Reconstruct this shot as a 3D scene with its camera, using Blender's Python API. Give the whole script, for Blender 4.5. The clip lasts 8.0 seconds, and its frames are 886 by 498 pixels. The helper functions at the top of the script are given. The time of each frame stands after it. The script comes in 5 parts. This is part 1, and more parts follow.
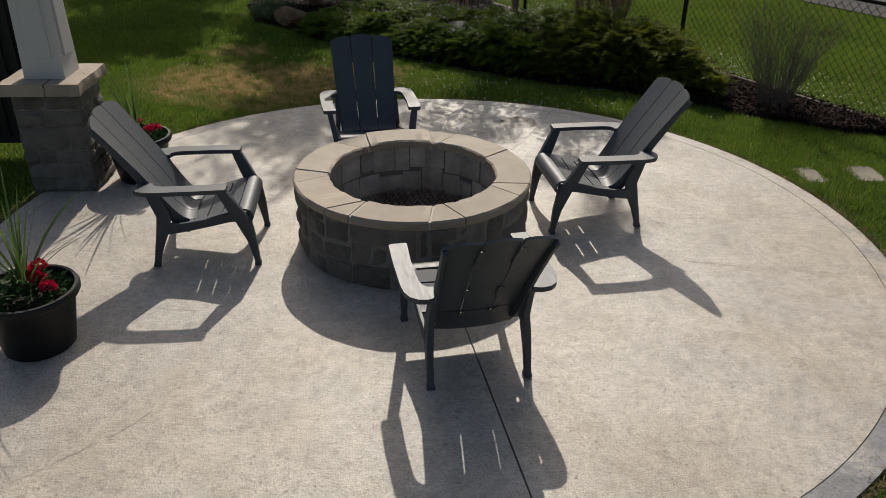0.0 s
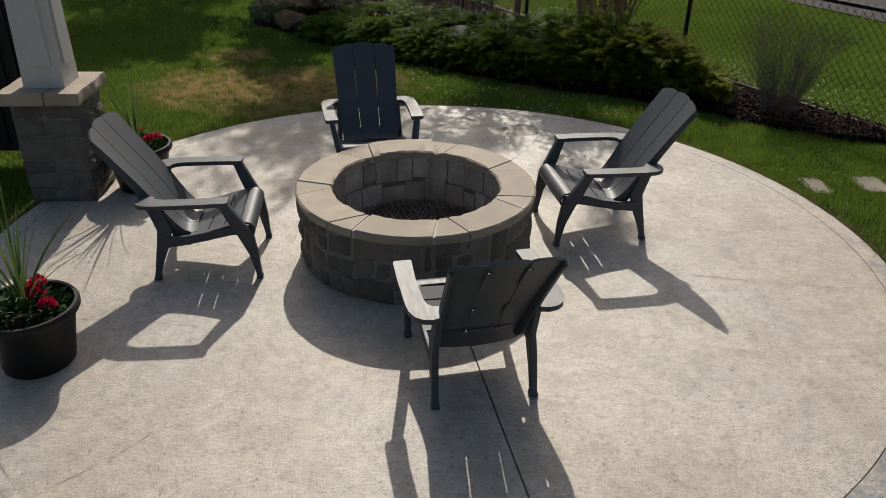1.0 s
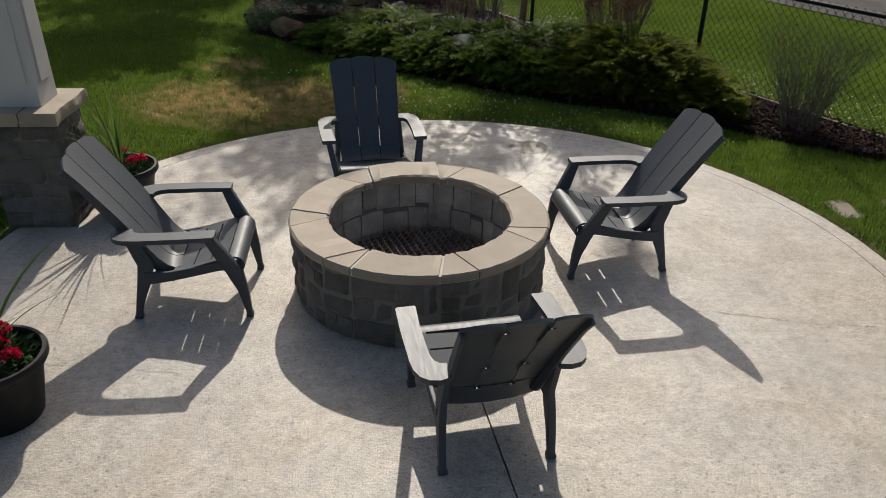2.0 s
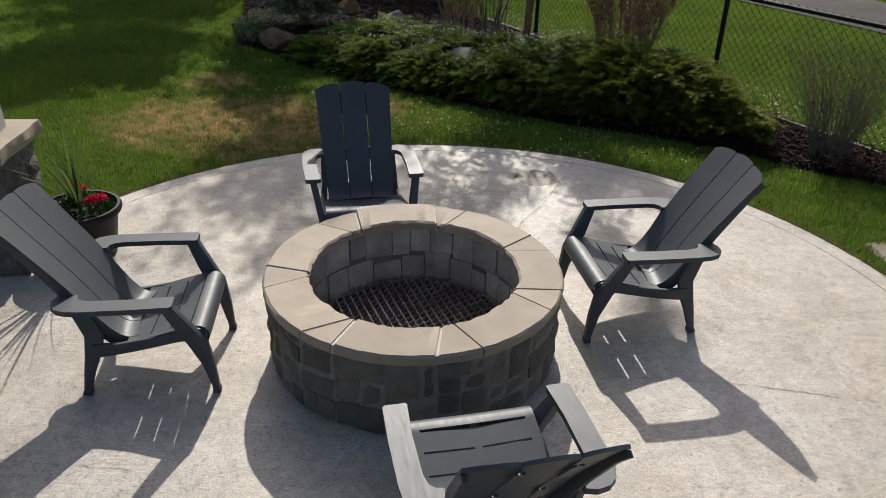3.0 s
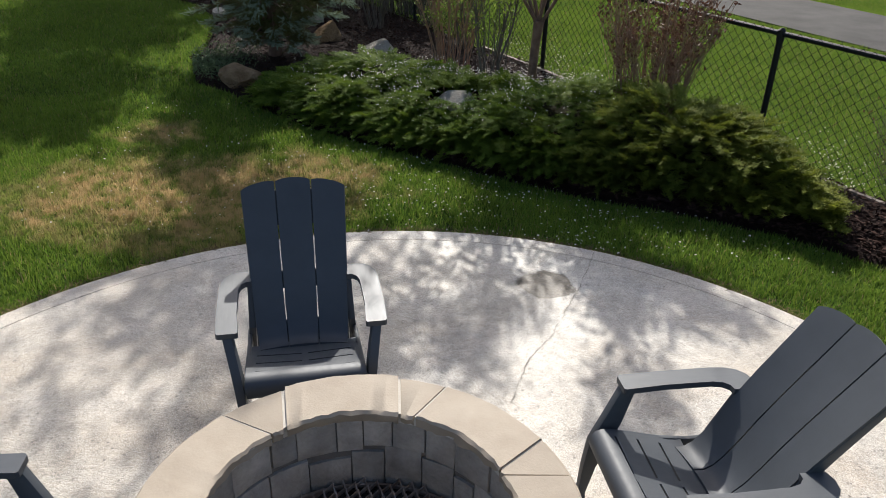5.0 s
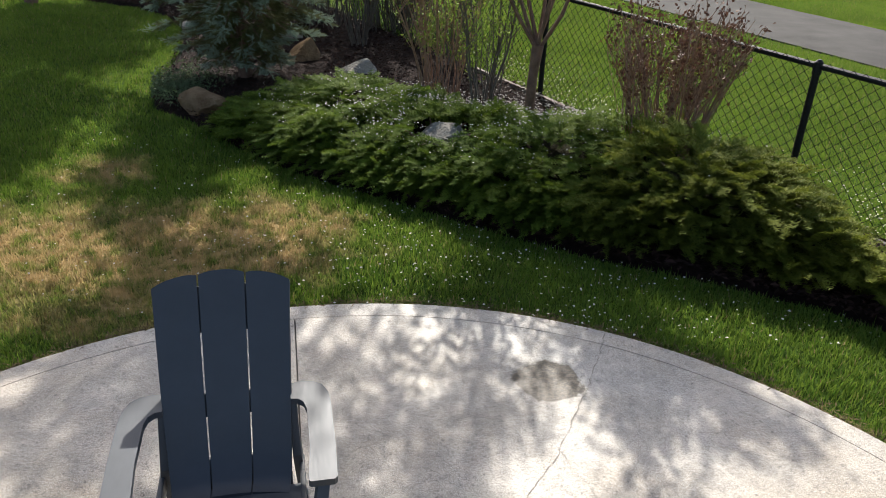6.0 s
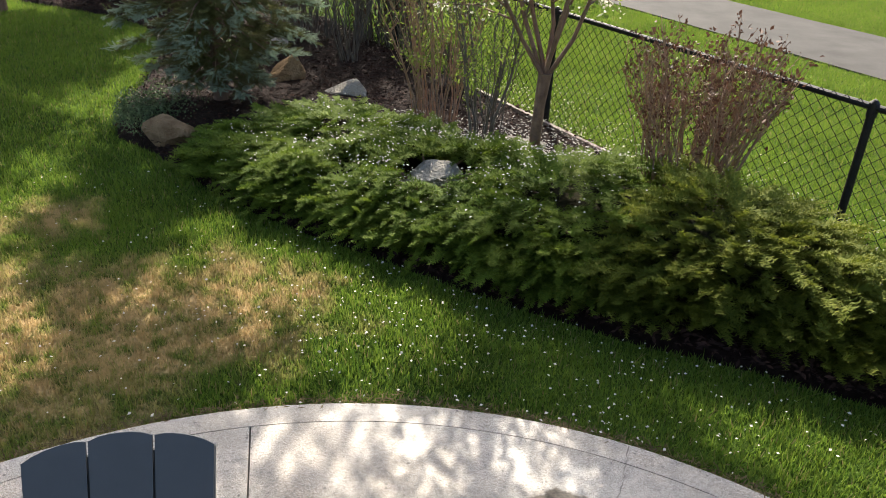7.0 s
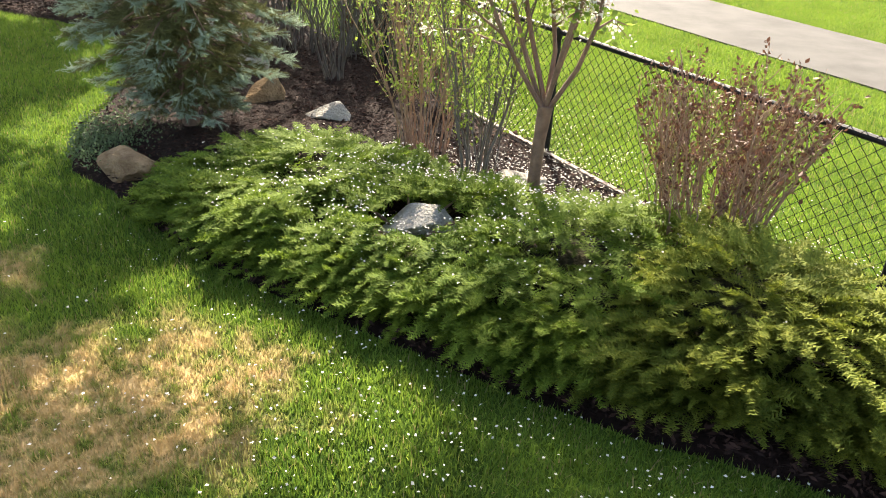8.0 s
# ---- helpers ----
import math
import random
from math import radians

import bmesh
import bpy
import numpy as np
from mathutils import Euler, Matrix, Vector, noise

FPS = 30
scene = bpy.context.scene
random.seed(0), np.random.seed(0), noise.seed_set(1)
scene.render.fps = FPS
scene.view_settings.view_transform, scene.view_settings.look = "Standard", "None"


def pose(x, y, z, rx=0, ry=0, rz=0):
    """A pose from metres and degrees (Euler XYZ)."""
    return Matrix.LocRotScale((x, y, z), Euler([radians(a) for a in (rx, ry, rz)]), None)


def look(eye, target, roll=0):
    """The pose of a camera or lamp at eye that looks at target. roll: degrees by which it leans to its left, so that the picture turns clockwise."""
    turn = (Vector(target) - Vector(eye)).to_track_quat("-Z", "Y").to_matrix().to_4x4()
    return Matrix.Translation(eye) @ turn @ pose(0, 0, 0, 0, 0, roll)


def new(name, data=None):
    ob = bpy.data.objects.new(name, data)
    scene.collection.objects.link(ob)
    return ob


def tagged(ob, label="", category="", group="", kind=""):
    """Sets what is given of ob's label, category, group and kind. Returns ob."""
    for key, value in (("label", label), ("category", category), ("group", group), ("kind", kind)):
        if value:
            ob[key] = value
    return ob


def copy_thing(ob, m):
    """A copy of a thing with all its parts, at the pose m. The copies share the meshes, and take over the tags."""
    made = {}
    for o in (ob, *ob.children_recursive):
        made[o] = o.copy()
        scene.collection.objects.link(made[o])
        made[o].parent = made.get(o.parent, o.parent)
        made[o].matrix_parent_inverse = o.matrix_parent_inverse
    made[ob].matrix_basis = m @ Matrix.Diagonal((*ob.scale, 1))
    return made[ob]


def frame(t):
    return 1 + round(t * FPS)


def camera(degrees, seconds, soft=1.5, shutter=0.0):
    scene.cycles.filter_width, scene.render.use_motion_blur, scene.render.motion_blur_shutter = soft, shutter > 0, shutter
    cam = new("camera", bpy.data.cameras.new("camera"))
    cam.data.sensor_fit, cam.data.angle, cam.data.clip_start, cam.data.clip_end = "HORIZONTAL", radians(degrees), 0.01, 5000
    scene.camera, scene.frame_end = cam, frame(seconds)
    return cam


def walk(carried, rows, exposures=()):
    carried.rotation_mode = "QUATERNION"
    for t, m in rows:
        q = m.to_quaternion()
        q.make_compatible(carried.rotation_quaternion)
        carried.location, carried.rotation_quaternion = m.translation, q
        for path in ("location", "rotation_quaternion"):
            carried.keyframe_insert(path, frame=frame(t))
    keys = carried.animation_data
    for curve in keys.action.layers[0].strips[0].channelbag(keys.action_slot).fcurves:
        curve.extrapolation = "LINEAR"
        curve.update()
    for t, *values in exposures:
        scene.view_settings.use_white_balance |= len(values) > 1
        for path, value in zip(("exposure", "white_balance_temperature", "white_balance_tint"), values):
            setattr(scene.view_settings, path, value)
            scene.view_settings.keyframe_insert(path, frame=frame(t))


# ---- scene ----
cam = camera(60.0, 8.0, 0.8)
PATH = [
    (0, (0.4, -0.747, 2.363), (0.284, 1.008, 1.411), 0.9),
    (0.5, (0.383, -0.729, 2.416), (0.271, 1.026, 1.464), 1.0),
    (1, (0.361, -0.663, 2.421), (0.249, 1.091, 1.465), 1.1),
    (2.5, (0.263, 0.071, 2.407), (0.154, 1.827, 1.457), 1.3),
    (3, (0.249, 0.422, 2.411), (0.141, 2.178, 1.46), 1.4),
    (3.5, (0.24, 0.799, 2.405), (0.134, 2.556, 1.455), 1.4),
    (4, (0.231, 1.22, 2.394), (0.124, 2.978, 1.448), 1.5),
    (4.5, (0.238, 1.649, 2.399), (0.128, 3.408, 1.454), 1.5),
    (4.7, (0.264, 1.804, 2.421), (0.148, 3.56, 1.473), 1.4),
    (6, (0.259, 3.025, 2.37), (0.161, 4.79, 1.434), 2.1),
    (6.5, (0.234, 3.484, 2.382), (0.14, 5.248, 1.444), 2.3),
    (7, (0.246, 3.915, 2.401), (0.147, 5.676, 1.457), 2.4),
    (7.5, (0.271, 4.313, 2.436), (0.167, 6.068, 1.483), 2.4),
    (8, (0.281, 4.69, 2.441), (0.18, 6.446, 1.489), 2.5),
]
walk(cam, [(t, look(eye, target, roll)) for t, eye, target, roll in PATH],
     [(0.0, -0.2, 6450, 10), (1.0, -0.17, 6450, 10), (2.5, 0.06, 6280, 10), (3.5, 0.3, 6150, 10), (4.5, 0.55, 6050, 10), (6.0, 0.9, 6150, 10), (6.5, 1.15, 6350, 10),
      (7.0, 1.5, 6550, 10), (7.5, 2.05, 6900, 10), (8.0, 2.5, 7000, 10)])

# ---- light ----
SUN_ELEV, SUN_DIR = radians(37.3), Vector((-0.07, 1.0, 0.0)).normalized()
world = bpy.data.worlds.new("sky")
scene.world = world
world.use_nodes = True
wn, wl = world.node_tree.nodes, world.node_tree.links
sky = wn.new("ShaderNodeTexSky")
sky.sky_type, sky.sun_disc = "NISHITA", False
sky.sun_elevation, sky.sun_rotation = SUN_ELEV, math.atan2(SUN_DIR.x, SUN_DIR.y)
sky.dust_density, sky.ozone_density = 3.5, 0.6
wl.new(sky.outputs[0], wn["Background"].inputs[0])
wn["Background"].inputs[1].default_value = 0.102
sun = new("sun", bpy.data.lights.new("sun", "SUN"))
sun.data.energy, sun.data.angle, sun.data.color = 4.5, radians(0.6), (1.0, 0.93, 0.82)
to_sun = SUN_DIR * math.cos(SUN_ELEV) + Vector((0, 0, math.sin(SUN_ELEV)))
sun.matrix_world = look(to_sun * 40, (0, 0, 0))


# ---- tools ----
def part(name, bm, material, parent=None, label=""):
    """Links a bmesh as one mesh object under parent."""
    me = bpy.data.meshes.new(name)
    bmesh.ops.recalc_face_normals(bm, faces=bm.faces)
    bm.to_mesh(me)
    bm.free()
    me.materials.append(material)
    ob = new(name, me)
    ob.parent = parent
    return tagged(ob, label)


def raw(name, verts, faces, material, parent=None, label="", smooth=False):
    """Links vertices and faces (numpy arrays or lists) as one mesh object."""
    me = bpy.data.meshes.new(name)
    v = np.asarray(verts, dtype=np.float32).reshape(-1, 3)
    if isinstance(faces, np.ndarray):
        n, k = faces.shape
        me.vertices.add(len(v))
        me.vertices.foreach_set("co", v.ravel())
        me.loops.add(n * k)
        me.loops.foreach_set("vertex_index", faces.astype(np.int32).ravel())
        me.polygons.add(n)
        me.polygons.foreach_set("loop_start", np.arange(0, n * k, k, dtype=np.int32))
        me.update(calc_edges=True)
    else:
        me.from_pydata([tuple(p) for p in v.tolist()], [], faces)
        me.update()
    me.materials.append(material)
    if smooth:
        me.polygons.foreach_set("use_smooth", [True] * len(me.polygons))
    ob = new(name, me)
    ob.parent = parent
    return tagged(ob, label)


def empty(name, m, label, category, group=""):
    ob = new(name)
    ob.empty_display_size = 0.1
    ob.matrix_world = m
    return tagged(ob, label, category, group)


def smooth(ob, angle=40):
    me = ob.data
    me.polygons.foreach_set("use_smooth", [True] * len(me.polygons))
    me.set_sharp_from_angle(angle=radians(angle))
    return ob


def loft(sections, bevel=0.0, bm=None):
    """A closed body through rings of equally many points."""
    bm = bm or bmesh.new()
    rings = [[bm.verts.new(p) for p in s] for s in sections]
    n = len(rings[0])
    made = []
    for a, b in zip(rings, rings[1:]):
        for i in range(n):
            made.append(bm.faces.new((a[i], a[(i + 1) % n], b[(i + 1) % n], b[i])))
    made.append(bm.faces.new(rings[0][::-1]))
    made.append(bm.faces.new(rings[-1]))
    if bevel:
        bmesh.ops.recalc_face_normals(bm, faces=made)
        sharp = [e for e in bm.edges if len(e.link_faces) == 2 and e.calc_face_angle(0) > 0.6]
        bmesh.ops.bevel(bm, geom=sharp, offset=bevel, segments=2, affect="EDGES", profile=0.6)
    return bm


def box_bm(sx, sy, sz, at=(0, 0, 0), bevel=0.0):
    x, y, z = sx / 2, sy / 2, sz / 2
    a = Vector(at)
    ring = lambda h: [a + Vector(p) for p in ((-x, -y, h), (x, -y, h), (x, y, h), (-x, y, h))]
    return loft([ring(-z), ring(z)], bevel)


def tube(points, radii, sides=8, bm=None):
    """A round tapered body along points."""
    bm = bm or bmesh.new()
    pts = [Vector(p) for p in points]
    if not isinstance(radii, (list, tuple)):
        radii = [radii] * len(pts)
    rings, side = [], None
    for i, p in enumerate(pts):
        d = (pts[min(i + 1, len(pts) - 1)] - pts[max(i - 1, 0)]).normalized()
        side = d.cross(Vector((0, 0, 1)) if abs(d.z) < 0.95 else Vector((1, 0, 0))).normalized() if side is None else (side - d * side.dot(d)).normalized()
        up = side.cross(d)
        rings.append([bm.verts.new(p + (side * math.cos(a) + up * math.sin(a)) * radii[i]) for a in (2 * math.pi * k / sides for k in range(sides))])
    for a, b in zip(rings, rings[1:]):
        for i in range(sides):
            bm.faces.new((a[i], a[(i + 1) % sides], b[(i + 1) % sides], b[i]))
    bm.faces.new(rings[0][::-1])
    bm.faces.new(rings[-1])
    return bm


def spin_bm(profile, steps=48):
    """A body of revolution from (radius, height) points, open where the profile ends."""
    bm = bmesh.new()
    rings = []
    for r, z in profile:
        if r < 1e-5:
            rings.append([bm.verts.new((0, 0, z))])
        else:
            rings.append([bm.verts.new((r * math.cos(a), r * math.sin(a), z)) for a in (2 * math.pi * k / steps for k in range(steps))])
    for a, b in zip(rings, rings[1:]):
        for i in range(steps):
            j = (i + 1) % steps
            q = [a[i % len(a)], a[j % len(a)], b[j % len(b)], b[i % len(b)]]
            q = list(dict.fromkeys(q))
            if len(q) > 2:
                bm.faces.new(q)
    return bm


# ---- materials ----
class Nodes:
    """A short hand for building a node material."""

    def __init__(self, name):
        self.m = bpy.data.materials.new(name)
        self.m.use_nodes = True
        self.t = self.m.node_tree
        self.b = self.t.nodes["Principled BSDF"]

    def add(self, kind, **sets):
        n = self.t.nodes.new(kind)
        for k, v in sets.items():
            setattr(n, k, v)
        return n

    def link(self, a, b):
        self.t.links.new(a, b)

    def put(self, socket, value):
        if isinstance(value, bpy.types.NodeSocket):
            self.link(value, socket)
        else:
            socket.default_value = value

    def place(self):
        return self.add("ShaderNodeNewGeometry").outputs["Position"]

    def local(self):
        return self.add("ShaderNodeTexCoord").outputs["Object"]

    def noise(self, scale, detail=4.0, rough=0.55, at=None, distort=0.0):
        n = self.add("ShaderNodeTexNoise")
        n.inputs["Scale"].default_value, n.inputs["Detail"].default_value = scale, detail
        n.inputs["Roughness"].default_value, n.inputs["Distortion"].default_value = rough, distort
        if at is not None:
            self.link(at, n.inputs["Vector"])
        return n.outputs["Fac"]

    def ramp(self, fac, *stops):
        r = self.add("ShaderNodeValToRGB")
        e = r.color_ramp.elements
        while len(e) < len(stops):
            e.new(0.5)
        for k, (p, c) in zip(e, stops):
            k.position = p
            k.color = (*c, 1) if isinstance(c, tuple) else (c, c, c, 1)
        self.link(fac, r.inputs[0])
        return r.outputs[0]

    def mix(self, fac, a, b, how="MIX"):
        x = self.add("ShaderNodeMix", data_type="RGBA", blend_type=how)
        for s, v in ((0, fac), (6, a), (7, b)):
            if isinstance(v, tuple):
                v = (*v, 1)
            self.put(x.inputs[s], v)
        return x.outputs[2]

    def calc(self, op, a, b=0.0, clamp=False):
        x = self.add("ShaderNodeMath", operation=op, use_clamp=clamp)
        self.put(x.inputs[0], a)
        self.put(x.inputs[1], b)
        return x.outputs[0]

    def bump(self, height, strength=0.3, distance=0.01):
        x = self.add("ShaderNodeBump")
        x.inputs["Strength"].default_value, x.inputs["Distance"].default_value = strength, distance
        self.link(height, x.inputs["Height"])
        self.link(x.outputs[0], self.b.inputs["Normal"])

    def done(self, color, rough=0.6, metal=0.0, spec=0.5):
        self.put(self.b.inputs["Base Color"], (*color, 1) if isinstance(color, tuple) else color)
        self.put(self.b.inputs["Roughness"], rough)
        self.b.inputs["Metallic"].default_value = metal
        self.b.inputs["Specular IOR Level"].default_value = spec
        return self.m


def surface(name, dark, light, scale=6.0, fine=60.0, rough=0.7, bump=0.3, depth=0.004, vary=0.0, metal=0.0, spec=0.5, local=False):
    """A two-scale mottled surface; vary shifts the brightness object by object."""
    n = Nodes(name)
    at = n.local() if local else n.place()
    big, small = n.noise(scale, 5, 0.6, at), n.noise(fine, 4, 0.6, at)
    c = n.mix(n.ramp(big, (0.3, 0.0), (0.7, 1.0)), dark, light)
    c = n.mix(0.35, c, n.mix(small, dark, light))
    if vary:
        rnd = n.add("ShaderNodeObjectInfo").outputs["Random"]
        c = n.mix(1.0, c, n.ramp(rnd, (0.0, 1.0 - vary), (1.0, 1.0)), "MULTIPLY")
    n.bump(n.calc("ADD", n.calc("MULTIPLY", big, 0.6), small), bump, depth)
    return n.done(c, n.ramp(small, (0.2, max(rough - 0.1, 0.05)), (0.8, min(rough + 0.1, 1.0))), metal, spec)


def concrete_material(name, slurry=False):
    n = Nodes(name)
    at = n.place()
    big, mid, fine, grit = n.noise(0.9, 5, 0.6, at), n.noise(5, 5, 0.65, at), n.noise(95, 3, 0.65, at), n.noise(210, 2, 0.6, at)
    c = n.mix(n.ramp(big, (0.35, 0.0), (0.65, 1.0)), (0.51, 0.435, 0.34), (0.58, 0.54, 0.475))
    c = n.mix(n.calc("MULTIPLY", n.ramp(mid, (0.4, 0.0), (0.72, 1.0)), 0.5), c, (0.44, 0.375, 0.288))
    tan = n.noise(1.7, 6, 0.7, at, 0.6)
    c = n.mix(n.calc("MULTIPLY", n.ramp(tan, (0.50, 0.0), (0.66, 1.0)), 0.6), c, (0.47, 0.375, 0.27))
    c = n.mix(n.calc("MULTIPLY", n.ramp(fine, (0.36, 1.0), (0.50, 0.0)), 0.6), c, (0.19, 0.165, 0.135))
    c = n.mix(n.calc("MULTIPLY", n.ramp(grit, (0.54, 0.0), (0.64, 1.0)), 0.8), c, (0.80, 0.75, 0.67))
    c = n.mix(n.calc("MULTIPLY", n.ramp(grit, (0.36, 1.0), (0.46, 0.0)), 0.8), c, (0.12, 0.105, 0.09))
    if slurry:
        # bare grey cement where the broomed skin has worn off
        far = n.add("ShaderNodeVectorMath", operation="DISTANCE")
        n.link(at, far.inputs[0])
        far.inputs[1].default_value = (2.5, 1.6, 0.0)
        worn = n.calc("ADD", n.calc("MULTIPLY", far.outputs["Value"], 0.13), n.noise(3.5, 6, 0.75, at, 0.5))
        c = n.mix(n.ramp(worn, (0.60, 0.92), (0.80, 0.0)), c, (0.215, 0.215, 0.222))
    v = n.add("ShaderNodeTexVoronoi", voronoi_dimensions="2D")
    v.inputs["Scale"].default_value = 27
    n.link(at, v.inputs["Vector"])
    sep = n.add("ShaderNodeSeparateColor")
    n.link(v.outputs["Color"], sep.inputs[0])
    spots = n.calc("LESS_THAN", v.outputs["Distance"], n.calc("MULTIPLY", n.calc("MULTIPLY", fine, sep.outputs[1]), 0.36))
    keep = n.calc("GREATER_THAN", sep.outputs[0], 0.80)
    c = n.mix(n.calc("MULTIPLY", n.calc("MULTIPLY", spots, keep), 0.6), c, (0.07, 0.06, 0.05))
    c = n.mix(1.0, c, n.ramp(n.noise(17, 5, 0.72, at), (0.34, 0.80), (0.62, 1.04)), "MULTIPLY")
    c = n.mix(1.0, c, n.ramp(n.noise(2.1, 7, 0.75, at, 0.4), (0.36, 0.80), (0.62, 1.05)), "MULTIPLY")
    # exposed aggregate: every pebble its own tone
    peb = n.add("ShaderNodeTexVoronoi", voronoi_dimensions="2D")
    peb.inputs["Scale"].default_value = 105
    n.link(at, peb.inputs["Vector"])
    tone = n.add("ShaderNodeSeparateColor")
    n.link(peb.outputs["Color"], tone.inputs[0])
    c = n.mix(1.0, c, n.ramp(tone.outputs[0], (0.0, 0.66), (0.14, 0.92), (0.5, 1.0), (0.86, 1.03), (1.0, 1.16)), "MULTIPLY")
    # the damp stain behind the pit
    sx = n.add("ShaderNodeVectorMath", operation="DISTANCE")
    n.link(at, sx.inputs[0])
    sx.inputs[1].default_value = (0.64, 6.16, 0.0)
    wob = n.calc("ADD", sx.outputs["Value"], n.calc("MULTIPLY", n.noise(9, 4, 0.6, at), 0.16))
    wet = n.ramp(wob, (0.235, 1.0), (0.255, 0.0))
    c = n.mix(n.calc("MULTIPLY", wet, 0.97), c, n.mix(n.ramp(n.noise(38, 4, 0.7, at), (0.4, 0.0), (0.66, 1.0)), (0.060, 0.044, 0.028), (0.145, 0.112, 0.074)))
    h = n.calc("ADD", n.calc("MULTIPLY", mid, 0.5), n.calc("ADD", n.calc("MULTIPLY", fine, 0.7), n.calc("MULTIPLY", tone.outputs[1], 0.5)))
    n.bump(h, 0.65, 0.005)
    return n.done(c, n.ramp(fine, (0.3, 0.40), (0.7, 0.62)), 0.0, 0.38)


def grass_material(name, ground=False):
    n = Nodes(name)
    at = n.place()
    big, fine = n.noise(0.8, 4, 0.6, at), n.noise(9, 4, 0.65, at)
    green = n.mix(n.ramp(big, (0.35, 0.0), (0.65, 1.0)), (0.056, 0.120, 0.014), (0.116, 0.202, 0.024))
    if ground:
        green = n.mix(0.6, green, (0.022, 0.028, 0.008))
    # the dry patch beside the patio
    def blob(x, y, r0, r1):
        d = n.add("ShaderNodeVectorMath", operation="DISTANCE")
        n.link(at, d.inputs[0])
        d.inputs[1].default_value = (x, y, 0.0)
        v = n.calc("ADD", d.outputs["Value"], n.calc("MULTIPLY", n.calc("SUBTRACT", n.noise(2.6, 5, 0.7, at), 0.5), 1.5))
        return n.ramp(n.calc("DIVIDE", v, 2.0), (r0 / 2, 1.0), (r1 / 2, 0.0))
    dry = n.calc("MAXIMUM", n.calc("MAXIMUM", blob(-1.85, 7.2, 0.55, 1.0), blob(-1.2, 7.55, 0.35, 0.75)), n.calc("MAXIMUM", blob(-2.65, 7.15, 0.4, 0.9), blob(-2.75, 8.5, 0.1, 0.45)))
    straw = n.mix(fine, (0.40, 0.27, 0.125), (0.53, 0.39, 0.20))
    thin = n.ramp(fine, (0.38, 0.12), (0.56, 1.0))
    dry = n.calc("MULTIPLY", dry, thin)
    if not ground:
        isl = n.add("ShaderNodeNewGeometry").outputs["Random Per Island"]
        green = n.mix(n.ramp(isl, (0.0, 0.0), (1.0, 0.7)), green, (0.215, 0.272, 0.038))
        dead = n.ramp(isl, (0.95, 0.0), (0.97, 1.0))
        green = n.mix(dead, green, (0.27, 0.22, 0.10))
    c = n.mix(n.calc("MULTIPLY", dry, 0.93), green, straw)
    if ground:
        n.bump(n.noise(80, 3, 0.6, at), 0.6, 0.02)
    else:
        n.b.inputs["Subsurface Weight"].default_value = 0.0
        tr = n.add("ShaderNodeBsdfTranslucent")
        n.link(c, tr.inputs[0])
        ms = n.add("ShaderNodeMixShader")
        ms.inputs[0].default_value = 0.5
        n.link(n.b.outputs[0], ms.inputs[1])
        n.link(tr.outputs[0], ms.inputs[2])
        n.link(ms.outputs[0], n.t.nodes["Material Output"].inputs[0])
    return n.done(c, 0.95 if ground else 0.6, 0.0, 0.05 if ground else 0.2)


def leaf_material(name, dark, light, through_light=0.4, scale=3.0, rough=0.55, single=0.5):
    """Foliage: each leaf its own tone, some light passing through it."""
    n = Nodes(name)
    isl = n.add("ShaderNodeNewGeometry").outputs["Random Per Island"]
    big = n.noise(scale, 3, 0.6, n.place())
    c = n.mix(n.calc("ADD", n.calc("MULTIPLY", isl, single), n.calc("MULTIPLY", n.ramp(big, (0.32, 0.0), (0.68, 1.0)), 1.0 - single)), dark, light)
    tr = n.add("ShaderNodeBsdfTranslucent")
    n.link(c, tr.inputs[0])
    ms = n.add("ShaderNodeMixShader")
    ms.inputs[0].default_value = through_light
    n.link(n.b.outputs[0], ms.inputs[1])
    n.link(tr.outputs[0], ms.inputs[2])
    n.link(ms.outputs[0], n.t.nodes["Material Output"].inputs[0])
    return n.done(c, rough, 0.0, 0.15)


def resin_material():
    n = Nodes("chair_resin")
    at = n.local()
    mp = n.add("ShaderNodeMapping")
    mp.inputs["Scale"].default_value = (60, 6, 60)
    n.link(at, mp.inputs["Vector"])
    grain, big = n.noise(1.5, 4, 0.6, mp.outputs[0], 0.8), n.noise(7, 4, 0.6, at)
    c = n.mix(big, (0.043, 0.0475, 0.054), (0.066, 0.072, 0.081))
    n.bump(grain, 0.14, 0.001)
    return n.done(c, n.ramp(grain, (0.3, 0.45), (0.7, 0.55)), 0.0, 0.38)


CONCRETE, BORDER = concrete_material("concrete"), concrete_material("border_concrete", True)
CRACK = surface("crack_dirt", (0.16, 0.14, 0.12), (0.27, 0.24, 0.20), 8, 80, 0.9)
JOINT = surface("joint_dirt", (0.05, 0.045, 0.04), (0.11, 0.095, 0.08), 8, 80, 0.9)
GRASS, SOIL = grass_material("grass_blades"), grass_material("lawn_soil", True)
RESIN = resin_material()
CAP = surface("sandstone_cap", (0.27, 0.215, 0.155), (0.39, 0.325, 0.245), 5, 90, 0.75, 0.35, 0.003, 0.18)
BLOCK = surface("split_stone", (0.090, 0.079, 0.067), (0.200, 0.178, 0.149), 9, 60, 0.85, 0.8, 0.012, 0.4)
INNER = surface("sooty_stone", (0.22, 0.195, 0.165), (0.66, 0.605, 0.53), 6, 60, 0.9, 0.7, 0.01, 0.4)
